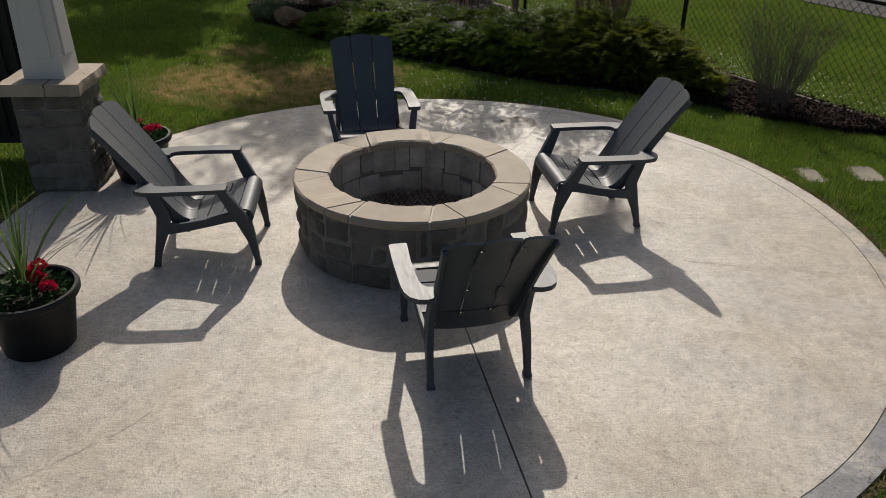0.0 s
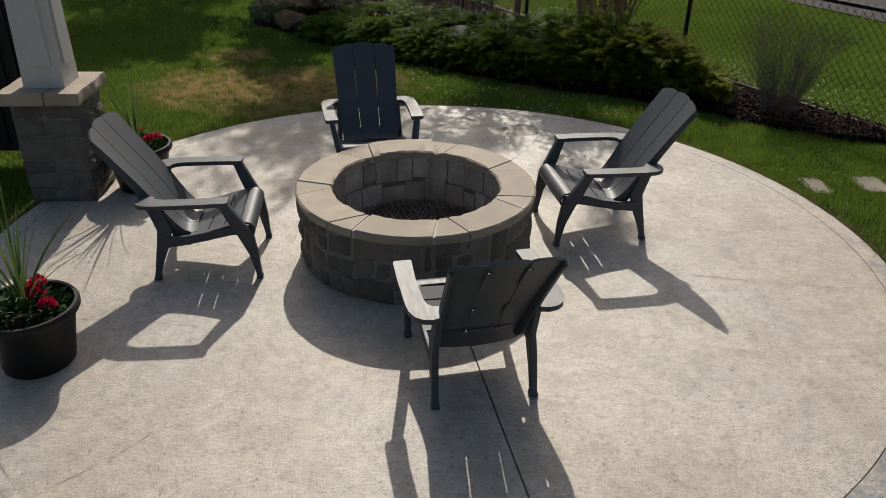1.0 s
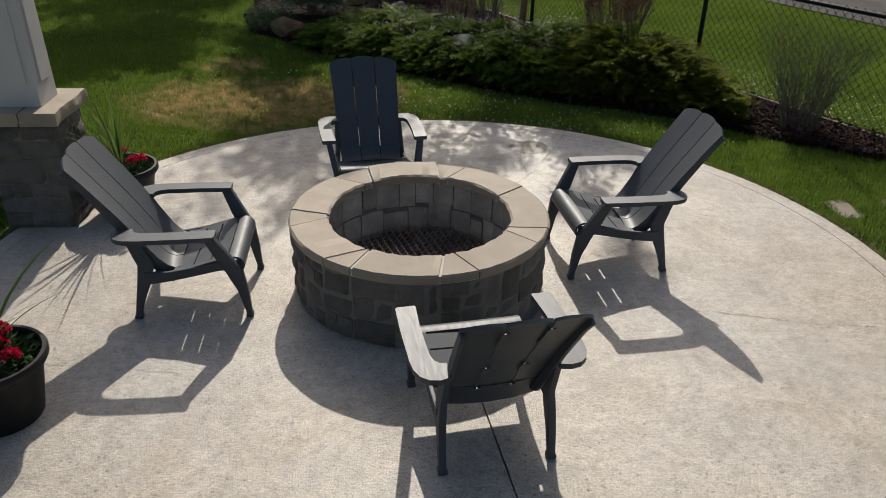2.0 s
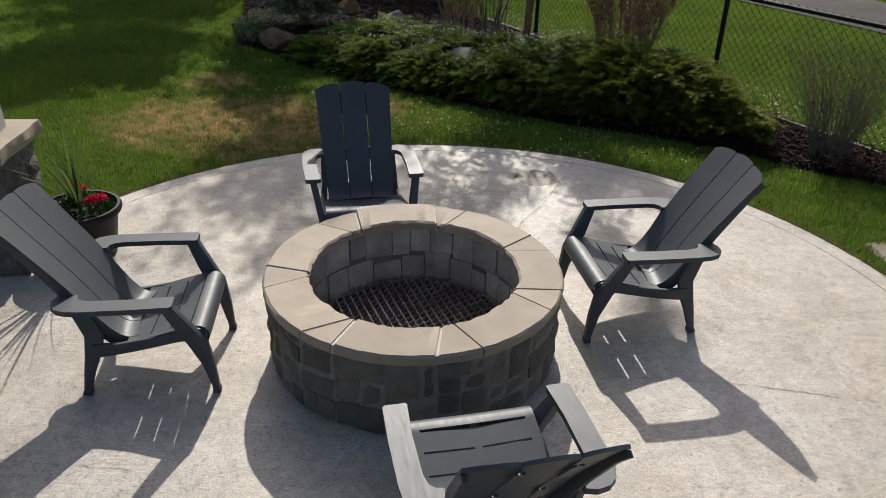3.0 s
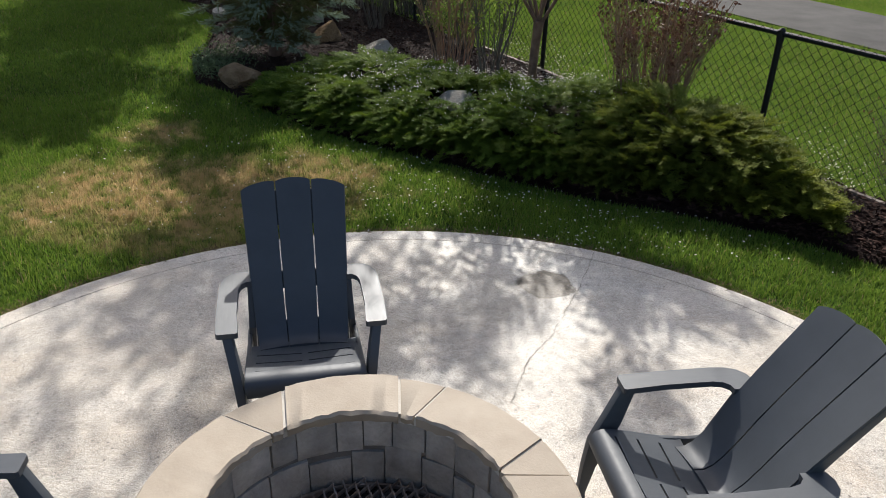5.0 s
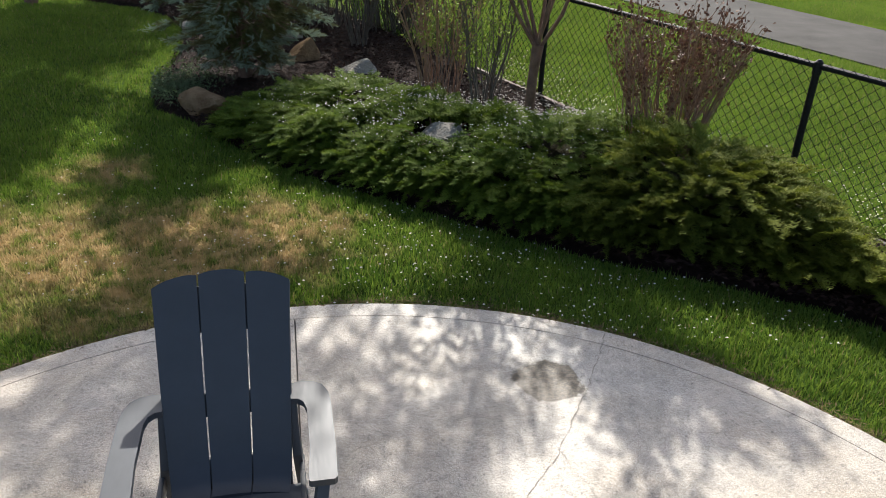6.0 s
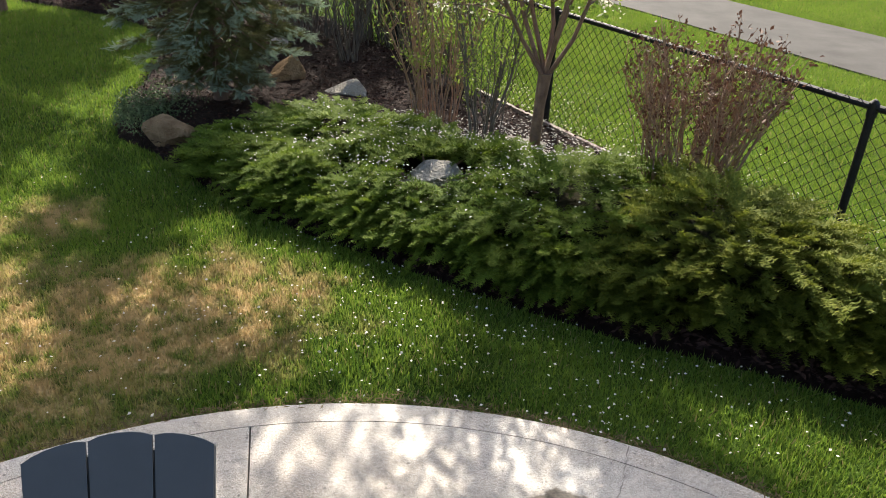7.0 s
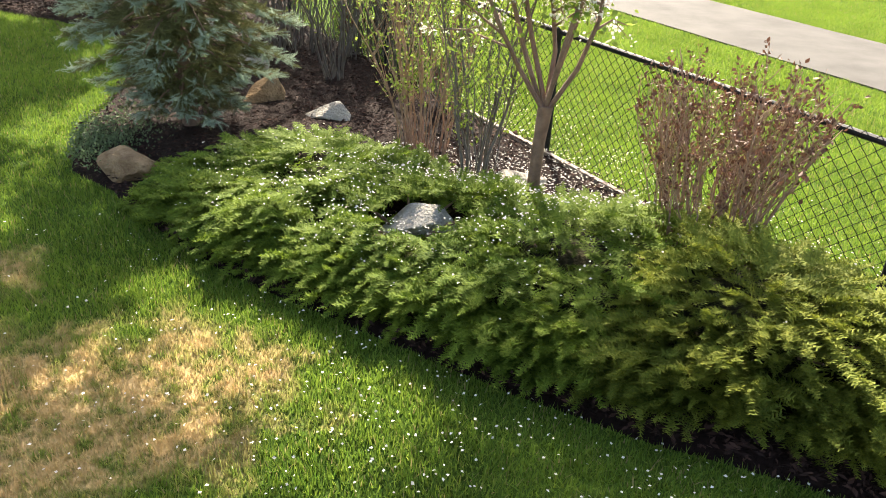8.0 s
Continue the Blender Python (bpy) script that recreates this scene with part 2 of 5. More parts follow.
MORTAR = surface("mortar", (0.42, 0.385, 0.33), (0.54, 0.50, 0.44), 12, 120, 0.9, 0.5, 0.003)
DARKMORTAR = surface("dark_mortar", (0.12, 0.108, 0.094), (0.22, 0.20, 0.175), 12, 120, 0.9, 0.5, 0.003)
STEEL = surface("rusty_grate_steel", (0.24, 0.14, 0.09), (0.66, 0.58, 0.52), 9, 150, 0.36, 0.3, 0.001, metal=0.75)
ASH = surface("ash", (0.02, 0.018, 0.016), (0.20, 0.185, 0.165), 5, 120, 0.95, 0.8, 0.02)
PAINT = surface("taupe_paint", (0.49, 0.46, 0.425), (0.55, 0.52, 0.48), 3, 90, 0.55, 0.06, 0.001)
POT = surface("dark_pot_plastic", (0.006, 0.0058, 0.0056), (0.011, 0.0105, 0.010), 6, 120, 0.55, 0.12, 0.001, spec=0.3)
EARTH = surface("potting_soil", (0.02, 0.014, 0.01), (0.06, 0.042, 0.03), 30, 150, 0.95, 0.9, 0.02)
BLACK = surface("black_coating", (0.008, 0.008, 0.009), (0.014, 0.014, 0.015), 10, 150, 0.55, 0.1, 0.0005, spec=0.25)
MULCH = surface("bark_mulch", (0.008, 0.0045, 0.0035), (0.028, 0.015, 0.011), 25, 110, 0.95, 1.0, 0.03, spec=0.1)
ROCK = surface("field_rock", (0.15, 0.09, 0.048), (0.36, 0.25, 0.145), 5, 40, 0.95, 1.0, 0.03, spec=0.05)
GREYROCK = surface("grey_rock", (0.26, 0.235, 0.195), (0.47, 0.435, 0.375), 6, 45, 0.95, 1.0, 0.03, spec=0.05)
BARK = surface("bark", (0.095, 0.055, 0.038), (0.27, 0.165, 0.11), 12, 70, 0.9, 0.8, 0.01)
ASPHALT = surface("path_asphalt", (0.036, 0.034, 0.032), (0.084, 0.080, 0.074), 1.4, 60, 0.9, 0.4, 0.004, spec=0.12)
TIMBER = surface("grey_timber", (0.15, 0.12, 0.095), (0.26, 0.22, 0.18), 8, 60, 0.85, 0.4, 0.004)
STEPSTONE = surface("stepping_stone", (0.14, 0.12, 0.085), (0.26, 0.222, 0.165), 7, 70, 0.85, 0.5, 0.004)

# ---- ground ----
PATIO, PATIO_R = Vector((0.03, 3.862, 0)), 2.93
PIT = Vector((-0.105, 3.81, 0))


def bed_edge(x):
    """The y of the lawn's edge along the planting bed."""
    pts = ((-9.0, 16.6), (-7.0, 15.45), (-5.2, 14.75), (-4.5, 14.2), (-3.9, 13.3), (-3.45, 11.6), (-3.35, 10.9), (-3.05, 10.1), (-2.5, 9.72), (-1.83, 9.08), (-1.26, 8.66), (-0.35, 8.18), (0.43, 7.76), (1.1, 7.47), (1.73, 7.28), (2.4, 7.0), (2.9, 6.62), (3.65, 6.25), (4.2, 6.2))
    for (a, b), (c, d) in zip(pts, pts[1:]):
        if a <= x <= c:
            return b + (d - b) * (x - a) / (c - a)
    return 16.6 if x < -9.0 else 6.2


def fence_y(x):
    return 10.76 - 1.395 * (x - 1.02)


def ground_sheet():
    bm = bmesh.new()
    n = 40
    half = [600 * math.copysign(abs(k / n) ** 4, k) for k in range(-n, n + 1)]
    grid = [[bm.verts.new((x, y + 8, -0.035 if abs(x) < 60 else -0.5)) for x in half] for y in half]
    for r, s in zip(grid, grid[1:]):
        for i in range(len(half) - 1):
            bm.faces.new((r[i], r[i + 1], s[i + 1], s[i]))
    g = part("ground", bm, SOIL)
    return tagged(g, "lawn soil under short green grass", "ground", kind="structure")


ground_sheet()


def ring_arc(r0, r1, a0, a1, z0, z1, steps):
    """A curved block between two radii, as loft rings."""
    out = []
    for k in range(steps + 1):
        a = a0 + (a1 - a0) * k / steps
        c, s = math.cos(a), math.sin(a)
        out.append([Vector((r0 * c, r0 * s, z0)), Vector((r1 * c, r1 * s, z0)), Vector((r1 * c, r1 * s, z1)), Vector((r0 * c, r0 * s, z1))])
    return out


def patio():
    base = tagged(new("patio_slab"), "round broom-finished concrete patio with cracks and a scored border", "patio", kind="structure")
    base.location = PATIO
    # joint line across the slab
    jd = Vector((0.264, -0.9645, 0)).normalized()
    jn = Vector((jd.y, -jd.x, 0))
    off = (Vector((-0.747, 6.547, 0)) - PATIO).dot(jn)
    r_in = PATIO_R - 0.130
    for sgn, name in ((1, "slab"), (-1, "slab")):
        lim = off + sgn * 0.004
        a = math.acos(lim / r_in)
        base_ang = math.atan2(jn.y, jn.x)
        a0, a1 = (base_ang - a, base_ang + a) if sgn > 0 else (base_ang + a, base_ang + 2 * math.pi - a)
        ring = [Vector((r_in * math.cos(a0 + (a1 - a0) * k / 90), r_in * math.sin(a0 + (a1 - a0) * k / 90), 0)) for k in range(91)]
        bm = loft([[p + Vector((0, 0, -0.12)) for p in ring], [p for p in ring]])
        part(name, bm, CONCRETE, base)
    part("border", loft(ring_arc(r_in + 0.005, PATIO_R, radians(-105), radians(195), -0.12, 0.0, 140)), BORDER, base)
    # the slab runs on towards the house
    ring = [Vector((r_in * math.cos(radians(a)), r_in * math.sin(radians(a)), 0)) for a in range(255, 194, -2)]
    ring = [p * 0.985 + Vector((0, 0, -0.0006)) for p in ring] + [Vector((-5.3, -1.42, -0.0006)), Vector((-4.6, -4.6, -0.0006)), Vector((-1.42, -5.3, -0.0006))]
    part("walkway", loft([[p + Vector((0, 0, -0.12)) for p in ring], ring]), CONCRETE, base)
    part("joint_filler", spin_bm([(0, -0.012), (PATIO_R - 0.02, -0.012)], 96), JOINT, base)
    return base


patio_ob = patio()


def crack(points, width, seed):
    """A thin wandering hairline crack lying on the slab."""
    rnd = random.Random(seed)
    pts = [Vector((*p, 0.0025)) for p in points]
    line = []
    for a, b in zip(pts, pts[1:]):
        n = max(2, int((b - a).length / 0.025))
        for k in range(n):
            line.append(a.lerp(b, k / n) + Vector((rnd.uniform(-1, 1), rnd.uniform(-1, 1), 0)) * 0.006)
    line.append(pts[-1])
    v, f = [], []
    for i, p in enumerate(line):
        d = (line[min(i + 1, len(line) - 1)] - line[max(i - 1, 0)]).normalized()
        s = Vector((-d.y, d.x, 0)) * width * rnd.uniform(0.05, 0.8)
        v += [p + s - PATIO, p - s - PATIO]
        if i:
            f.append((2 * i - 2, 2 * i - 1, 2 * i + 1, 2 * i))
    raw("crack", v, f, CRACK, patio_ob)


for k, (pts, w) in enumerate((
        (((0.97, 6.62), (0.94, 6.48), (0.83, 6.11), (0.74, 5.88), (0.65, 5.61), (0.51, 5.36), (0.42, 5.0)), 0.0045),
        (((1.49, 4.22), (2.12, 4.24), (2.79, 4.47)), 0.0025),
        (((0.72, 3.66), (0.86, 3.61), (1.61, 3.61), (2.12, 3.54), (2.84, 3.54)), 0.0035),
        (((-2.7, 2.9), (-1.9, 2.75), (-1.2, 2.75)), 0.003),
        (((-1.75, 1.15), (-1.2, 1.75), (-1.05, 2.0)), 0.003),
        (((0.66, 5.66), (0.80, 5.40)), 0.002))):
    crack(pts, w, 20 + k)

# ---- fire pit ----
# cap joints: angle at the outer rim and at the inner rim
JOINTS = [(20.8, 28.3), (36.3, 30.6), (71.6, 76.4), (87.2, 82.4), (122.9, 130.8), (143.2, 136.0), (183.6, 190.4), (200.9, 194.0), (234.1, 244.4), (248.0, 246.4), (283.2, 289.6), (299.5, 295.4), (334.3, 339.6), (350.0, 343.8), (380.8, 388.3)]


def stone_arc(r0, r1, a0, a1, z0, z1, rough, rnd, face="out"):
    """One wall stone: a curved block with an uneven split face."""
    n, m = max(2, int((a1 - a0) * r1 / 0.03)), max(2, int((z1 - z0) / 0.035))
    bm = bmesh.new()
    grid = []
    seed = Vector((rnd.uniform(0, 50), rnd.uniform(0, 50), rnd.uniform(0, 50)))
    for j in range(m + 1):
        row = []
        for i in range(n + 1):
            a, z = a0 + (a1 - a0) * i / n, z0 + (z1 - z0) * j / m
            edge = min(i, n - i, j, m - j) == 0
            d = (0.0 if edge else rough) + noise.noise(seed + Vector((a * r1 * 12, z * 12, 0))) * rough * 0.9 - (0.004 if edge else 0)
            r = r1 + d if face == "out" else r0 - d
            row.append(bm.verts.new((r * math.cos(a), r * math.sin(a), z)))
        grid.append(row)
    for r, s in zip(grid, grid[1:]):
        for i in range(n):
            bm.faces.new((r[i], r[i + 1], s[i + 1], s[i]))
    rb = r0 if face == "out" else r1
    back = lambda v: bm.verts.new((rb * math.cos(math.atan2(v.co.y, v.co.x)), rb * math.sin(math.atan2(v.co.y, v.co.x)), v.co.z))
    rim = grid[0] + [r[-1] for r in grid[1:]] + grid[-1][-2::-1] + [r[0] for r in grid[-2:0:-1]]
    far = [back(v) for v in rim]
    for i in range(len(rim)):
        k = (i + 1) % len(rim)
        bm.faces.new((rim[i], rim[k], far[k], far[i]))
    return bm


def ashlar(z0, z1, rnd, span, wide, tall):
    """Rectangles (u0, u1, v0, v1) of a random ashlar bond."""
    out, u = [], 0.0
    while u < span - 1e-6:
        w = rnd.uniform(*wide) * 2
        if span - u - w < wide[0] * 1.6:
            w = span - u
        v, left = z0, z1 - z0
        while left > 1e-4:
            h = rnd.uniform(*tall)
            if left - h < tall[0] * 0.8:
                h = left
            if h > 0.11 and rnd.random() < 0.5 or w < wide[0] * 1.7:
                out.append((u, u + w, v, v + h))
            else:
                s = u + w * rnd.uniform(0.35, 0.65)
                out += [(u, s, v, v + h), (s, u + w, v, v + h)]
            v += h
            left -= h
        u += w
    return out


def fire_pit():
    pit = empty("fire_pit", Matrix.Translation(PIT), "round stone fire pit with a tan flagstone cap and steel grate", "fire pit")
    rnd = random.Random(5)
    wall, cap, r_in, r_out = 0.402, 0.455, 0.525, 0.762
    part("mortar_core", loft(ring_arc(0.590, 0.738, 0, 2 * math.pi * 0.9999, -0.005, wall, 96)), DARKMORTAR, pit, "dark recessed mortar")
    for u0, u1, v0, v1 in ashlar(0.0, wall, rnd, 2 * math.pi, (0.12, 0.21), (0.08, 0.16)):
        smooth(part("stone", stone_arc(0.70, 0.740 + rnd.uniform(-0.008, 0.008), u0 + 0.005, u1 - 0.005, v0 + 0.003, v1 - 0.003, 0.012, rnd), BLOCK, pit), 28)
    # two courses of firebrick-like stones inside
    for z0, z1, shift in ((0.0, 0.215, 0.0), (0.215, wall, 0.13)):
        u = shift
        while u < 2 * math.pi + shift - 1e-3:
            w = rnd.uniform(0.17, 0.31)
            if 2 * math.pi + shift - u - w < 0.15:
                w = 2 * math.pi + shift - u
            up = rnd.choice((0.0, 0.0, 0.0, 0.03, -0.03))
            lo, hi = (z0, z1 + up) if z0 == 0 else (z0 + 0.031, z1)
            if z0 > 0 and rnd.random() < 0.8:
                lo = z0 + 0.004
            smooth(part("inner_stone", stone_arc(0.572 + rnd.uniform(-0.007, 0.007), 0.61, u + 0.005, u + w - 0.005, lo, hi - 0.003, 0.006, rnd, "in"), INNER, pit), 30)
            u += w
    gaps = [rnd.uniform(0.006, 0.020) for _ in JOINTS]
    gaps[-1] = gaps[0]
    for k, ((ao, ai), (bo, bi)) in enumerate(zip(JOINTS, JOINTS[1:])):
        n = max(5, int((bo - ao) / 1.8))
        proud = 0.014 if k == 3 else 0.0
        top = cap + rnd.uniform(-0.003, 0.003) + proud
        low = wall + rnd.uniform(0.0, 0.006)
        seed = rnd.uniform(0, 40)
        rings = []
        for i in range(n + 1):
            rows = []
            for r, z in ((r_in + 0.012, low), (r_out - 0.008, low), (r_out, low + 0.02), (r_out - 0.002, top - 0.010), (r_out - 0.012, top), (r_in + 0.016 - proud, top), (r_in + 0.004 - proud, top - 0.010), (r_in + 0.010 - proud, (top + low) / 2)):
                q = (r - r_in) / (r_out - r_in)
                a, b = radians(ai + (ao - ai) * q) + gaps[k] / 2 / r, radians(bi + (bo - bi) * q) - gaps[k + 1] / 2 / r
                t = a + (b - a) * i / n
                near = r < 0.6
                w = noise.noise(Vector((t * 9, z * 40, seed))) * (0.012 if near else 0.005) + noise.noise(Vector((t * 33, z * 60, seed + 5))) * (0.009 if near else 0.003)
                rows.append(Vector(((r + w) * math.cos(t), (r + w) * math.sin(t), z + 0.001 * noise.noise(Vector((t * 14, r * 20, seed))))))
            rings.append(rows)
        smooth(part("cap_stone", loft(rings), CAP, pit), 30)
    part("cap_mortar", loft(ring_arc(r_in + 0.018, r_out - 0.012, 0, 2 * math.pi * 0.9999, wall + 0.001, cap - 0.006, 120)), MORTAR, pit, "pale mortar in the cap joints")
    part("ash_bed", spin_bm([(0, 0.02), (0.3, 0.018), (0.58, 0.025)], 48), ASH, pit, "dark ash and soot")
    # expanded steel grate
    bm = bmesh.new()
    R, px, py, z = 0.55, 0.055, 0.036, 0.062
    rows = int(R / py)
    for j in range(-rows, rows + 1):
        half = math.sqrt(max(R * R - (j * py) ** 2, 0))
        cols = int(half / (px / 2))
        prev = None
        for i in range(-cols, cols + 1):
            odd = (i + j) % 2
            x, y = i * px / 2, j * py + (0.5 if odd else -0.5) * py
            h = z + (0.012 if odd else -0.008) + 0.012 * noise.noise(Vector((x * 3, y * 3, 2)))
            ring = [bm.verts.new((x, y + oy, h + oz)) for oy, oz in ((-0.0050, -0.010), (0.0040, -0.007), (0.0065, 0.010), (-0.0025, 0.008))]
            if prev:
                for q in range(4):
                    bm.faces.new((prev[q], prev[(q + 1) % 4], ring[(q + 1) % 4], ring[q]))
            prev = ring
    grate = part("grate", bm, STEEL, pit, "rusty expanded-steel cooking grate")
    grate.rotation_euler.z = radians(-12)
    part("grate_ring", loft(ring_arc(0.540, 0.552, 0, 2 * math.pi * 0.9999, 0.052, 0.066, 64)), STEEL, pit)
    return pit


fire_pit()


# ---- chairs ----
def strip_solid(rows, keep, thick, bm=None):
    """A curved panel from a grid of points, with the cells that keep(i, j) refuses left out, given thickness."""
    bm = bmesh.new()
    vs = [[bm.verts.new(p) for p in r] for r in rows]
    for i in range(len(rows) - 1):
        for j in range(len(rows[0]) - 1):
            if keep(i, j):
                bm.faces.new((vs[i][j], vs[i][j + 1], vs[i + 1][j + 1], vs[i + 1][j]))
    bmesh.ops.delete(bm, geom=[v for v in bm.verts if not v.link_faces], context="VERTS")
    bmesh.ops.recalc_face_normals(bm, faces=bm.faces)
    bmesh.ops.solidify(bm, geom=bm.faces[:], thickness=thick)
    return bm


def quad_ring(x, y, z, hx, hy):
    return [Vector((x - hx, y - hy, z)), Vector((x + hx, y - hy, z)), Vector((x + hx, y + hy, z)), Vector((x - hx, y + hy, z))]


BACK = ((-0.365, 0.284), (-0.41, 0.279), (-0.450, 0.298), (-0.495, 0.346), (-0.543, 0.418), (-0.596, 0.506), (-0.667, 0.613), (-0.739, 0.713), (-0.811, 0.812), (-0.872, 0.893))


def adirondack(m):
    chair = empty("adirondack_chair", m, "dark grey moulded-resin adirondack chair beside the fire pit", "chair", "chairs round the fire pit")
    # seat with rolled front and three rows of slots
    prof = ((-0.040, 0.265), (-0.012, 0.285), (0.000, 0.315), (-0.005, 0.345), (-0.024, 0.366), (-0.052, 0.374), (-0.0852, 0.3700), (-0.0948, 0.3680), (-0.1802, 0.3450), (-0.1898, 0.3421),
            (-0.2752, 0.3169), (-0.2848, 0.3141), (-0.33, 0.302), (-0.37, 0.296), (-0.385, 0.295))
    xs = (-0.255, -0.215, -0.015, 0.015, 0.215, 0.255)
    slots = {6, 8, 10}
    rows = [[Vector((x, y, z - 0.012 * (1 - (x / 0.255) ** 2) * (1 if i > 6 else 0.2))) for x in xs] for i, (y, z) in enumerate(prof)]
    s = part("seat", strip_solid(rows, lambda i, j: not (i in slots and j in (1, 3)), 0.012), RESIN, chair)
    smooth(s, 35)
    # three back slats with bridges between
    edges = (-1.0, -0.362, -0.334, 0.334, 0.362, 1.0)
    for a, b in ((0, 1), (2, 3), (4, 5)):
        rows = []
        for k, (y, z) in enumerate(BACK):
            t = k / (len(BACK) - 1)
            half = 0.200 + 0.050 * t
            row = []
            for q in range(7):
                u = edges[a] + (edges[b] - edges[a]) * q / 6
                top = 0.0
                if k == len(BACK) - 1:
                    mid = abs(q - 3) / 3
                    top = 0.030 * (1 - u * u) - 0.009 * mid ** 3
                row.append(Vector((u * half, y + 0.024 * u * u - top * 0.5, z + top)))
            rows.append(row)
        smooth(part("back_slat", strip_solid(rows, lambda i, j: True, 0.013), RESIN, chair), 40)
    for u in (-0.348, 0.348):
        for t0, t1 in ((0.0, 0.10), (0.26, 0.34), (0.52, 0.60), (0.80, 0.97)):
            pts = []
            for t in (t0, (t0 + t1) / 2, t1):
                f = t * (len(BACK) - 1)
                i = min(int(f), len(BACK) - 2)
                y, z = (BACK[i][q] + (BACK[i + 1][q] - BACK[i][q]) * (f - i) for q in (0, 1))
                half = 0.200 + 0.050 * t
                pts.append(quad_ring(u * half, y - 0.009, z, 0.014, 0.004))
            part("bridge", loft(pts), RESIN, chair)
    apron = [[Vector((x, y + 0.03 * (x / 0.215) ** 2, z)) for x in (-0.215, -0.11, 0.0, 0.11, 0.215)] for y, z in ((-0.506, 0.352), (-0.472, 0.29), (-0.445, 0.225), (-0.435, 0.205))]
    smooth(part("back_apron", strip_solid(apron, lambda i, j: True, 0.012), RESIN, chair), 40)
    for s in (-1, 1):
        # side flange of the back
        rings = []
        for k, (y, z) in enumerate(BACK):
            t = k / (len(BACK) - 1)
            half = 0.200 + 0.050 * t
            deep = 0.050 * (1 - t) + 0.022
            x, y0, z0 = s * half, y + 0.029, z - (0.014 if k == len(BACK) - 1 else 0.0)
            xi, xo = x - s * 0.016, x + s * 0.001
            rings.append([Vector((xi, y0, z0)), Vector((xo, y0, z0)), Vector((xo, y0 - deep, z0 - deep * 0.45)), Vector((xi, y0 - deep, z0 - deep * 0.45))])
        smooth(part("back_flange", loft(rings, 0.003), RESIN, chair), 35)
        # arm: a flat board, rounded at the rear and turning in to the back
        outl = [(0.272, -0.134), (0.279, -0.126), (0.355, -0.126), (0.365, -0.136), (0.371, -0.30), (0.371, -0.52), (0.365, -0.580), (0.346, -0.628), (0.314, -0.655), (0.270, -0.664), (0.226, -0.652),
                (0.226, -0.560), (0.252, -0.556), (0.272, -0.535), (0.282, -0.495), (0.283, -0.30)]
        zz = lambda y: 0.548 - 0.02 * max(0.0, (-y - 0.1)) * 0.6
        bm = loft([[Vector((s * x, y, zz(y) - 0.026)) for x, y in outl], [Vector((s * x, y, zz(y))) for x, y in outl]])
        part("arm", bm, RESIN, chair)
        # legs
        fl = loft([quad_ring(s * 0.268, 0.000, 0.0, 0.021, 0.020), quad_ring(s * 0.268, 0.0, 0.022, 0.021, 0.020), quad_ring(s * 0.268, -0.001, 0.026, 0.016, 0.016), quad_ring(s * 0.272, -0.020, 0.17, 0.018, 0.028),
                   quad_ring(s * 0.280, -0.055, 0.30, 0.020, 0.045), quad_ring(s * 0.293, -0.095, 0.38, 0.020, 0.042), quad_ring(s * 0.320, -0.160, 0.524, 0.020, 0.030)], 0.005)
        smooth(part("front_leg", fl, RESIN, chair), 35)
        rl = loft([quad_ring(s * 0.245, -0.610, 0.0, 0.021, 0.021), quad_ring(s * 0.245, -0.610, 0.022, 0.021, 0.021), quad_ring(s * 0.245, -0.608, 0.026, 0.016, 0.017), quad_ring(s * 0.245, -0.580, 0.13, 0.017, 0.025),
                   quad_ring(s * 0.242, -0.545, 0.24, 0.018, 0.038), quad_ring(s * 0.236, -0.528, 0.33, 0.016, 0.042), quad_ring(s * 0.232, -0.600, 0.522, 0.014, 0.03)], 0.005)
        smooth(part("rear_leg", rl, RESIN, chair), 35)
        rail = loft([[Vector((s * 0.252 + o, y, z)) for o, z in ((-0.010, zb), (0.010, zb), (0.010, zt), (-0.010, zt))] for y, zb, zt in ((-0.02, 0.30, 0.352), (-0.15, 0.288, 0.342), (-0.30, 0.255, 0.310), (-0.42, 0.232, 0.290), (-0.54, 0.215, 0.290))], 0.004)
        smooth(part("side_rail", rail, RESIN, chair), 35)
    return chair


def chair_pose(x, y, fx, fy):
    """Front feet's middle and the way the chair faces."""
    return Matrix.Translation((x, y, 0.0)) @ Matrix.Rotation(math.atan2(-fx, fy), 4, "Z")


first = adirondack(chair_pose(0.765, 4.17, -0.973, -0.230))
for args in ((-1.057, 3.567, 0.985, 0.171), (0.215, 2.847, -0.287, 0.958), (-0.471, 4.622, 0.270, -0.963)):
    copy_thing(first, chair_pose(*args))

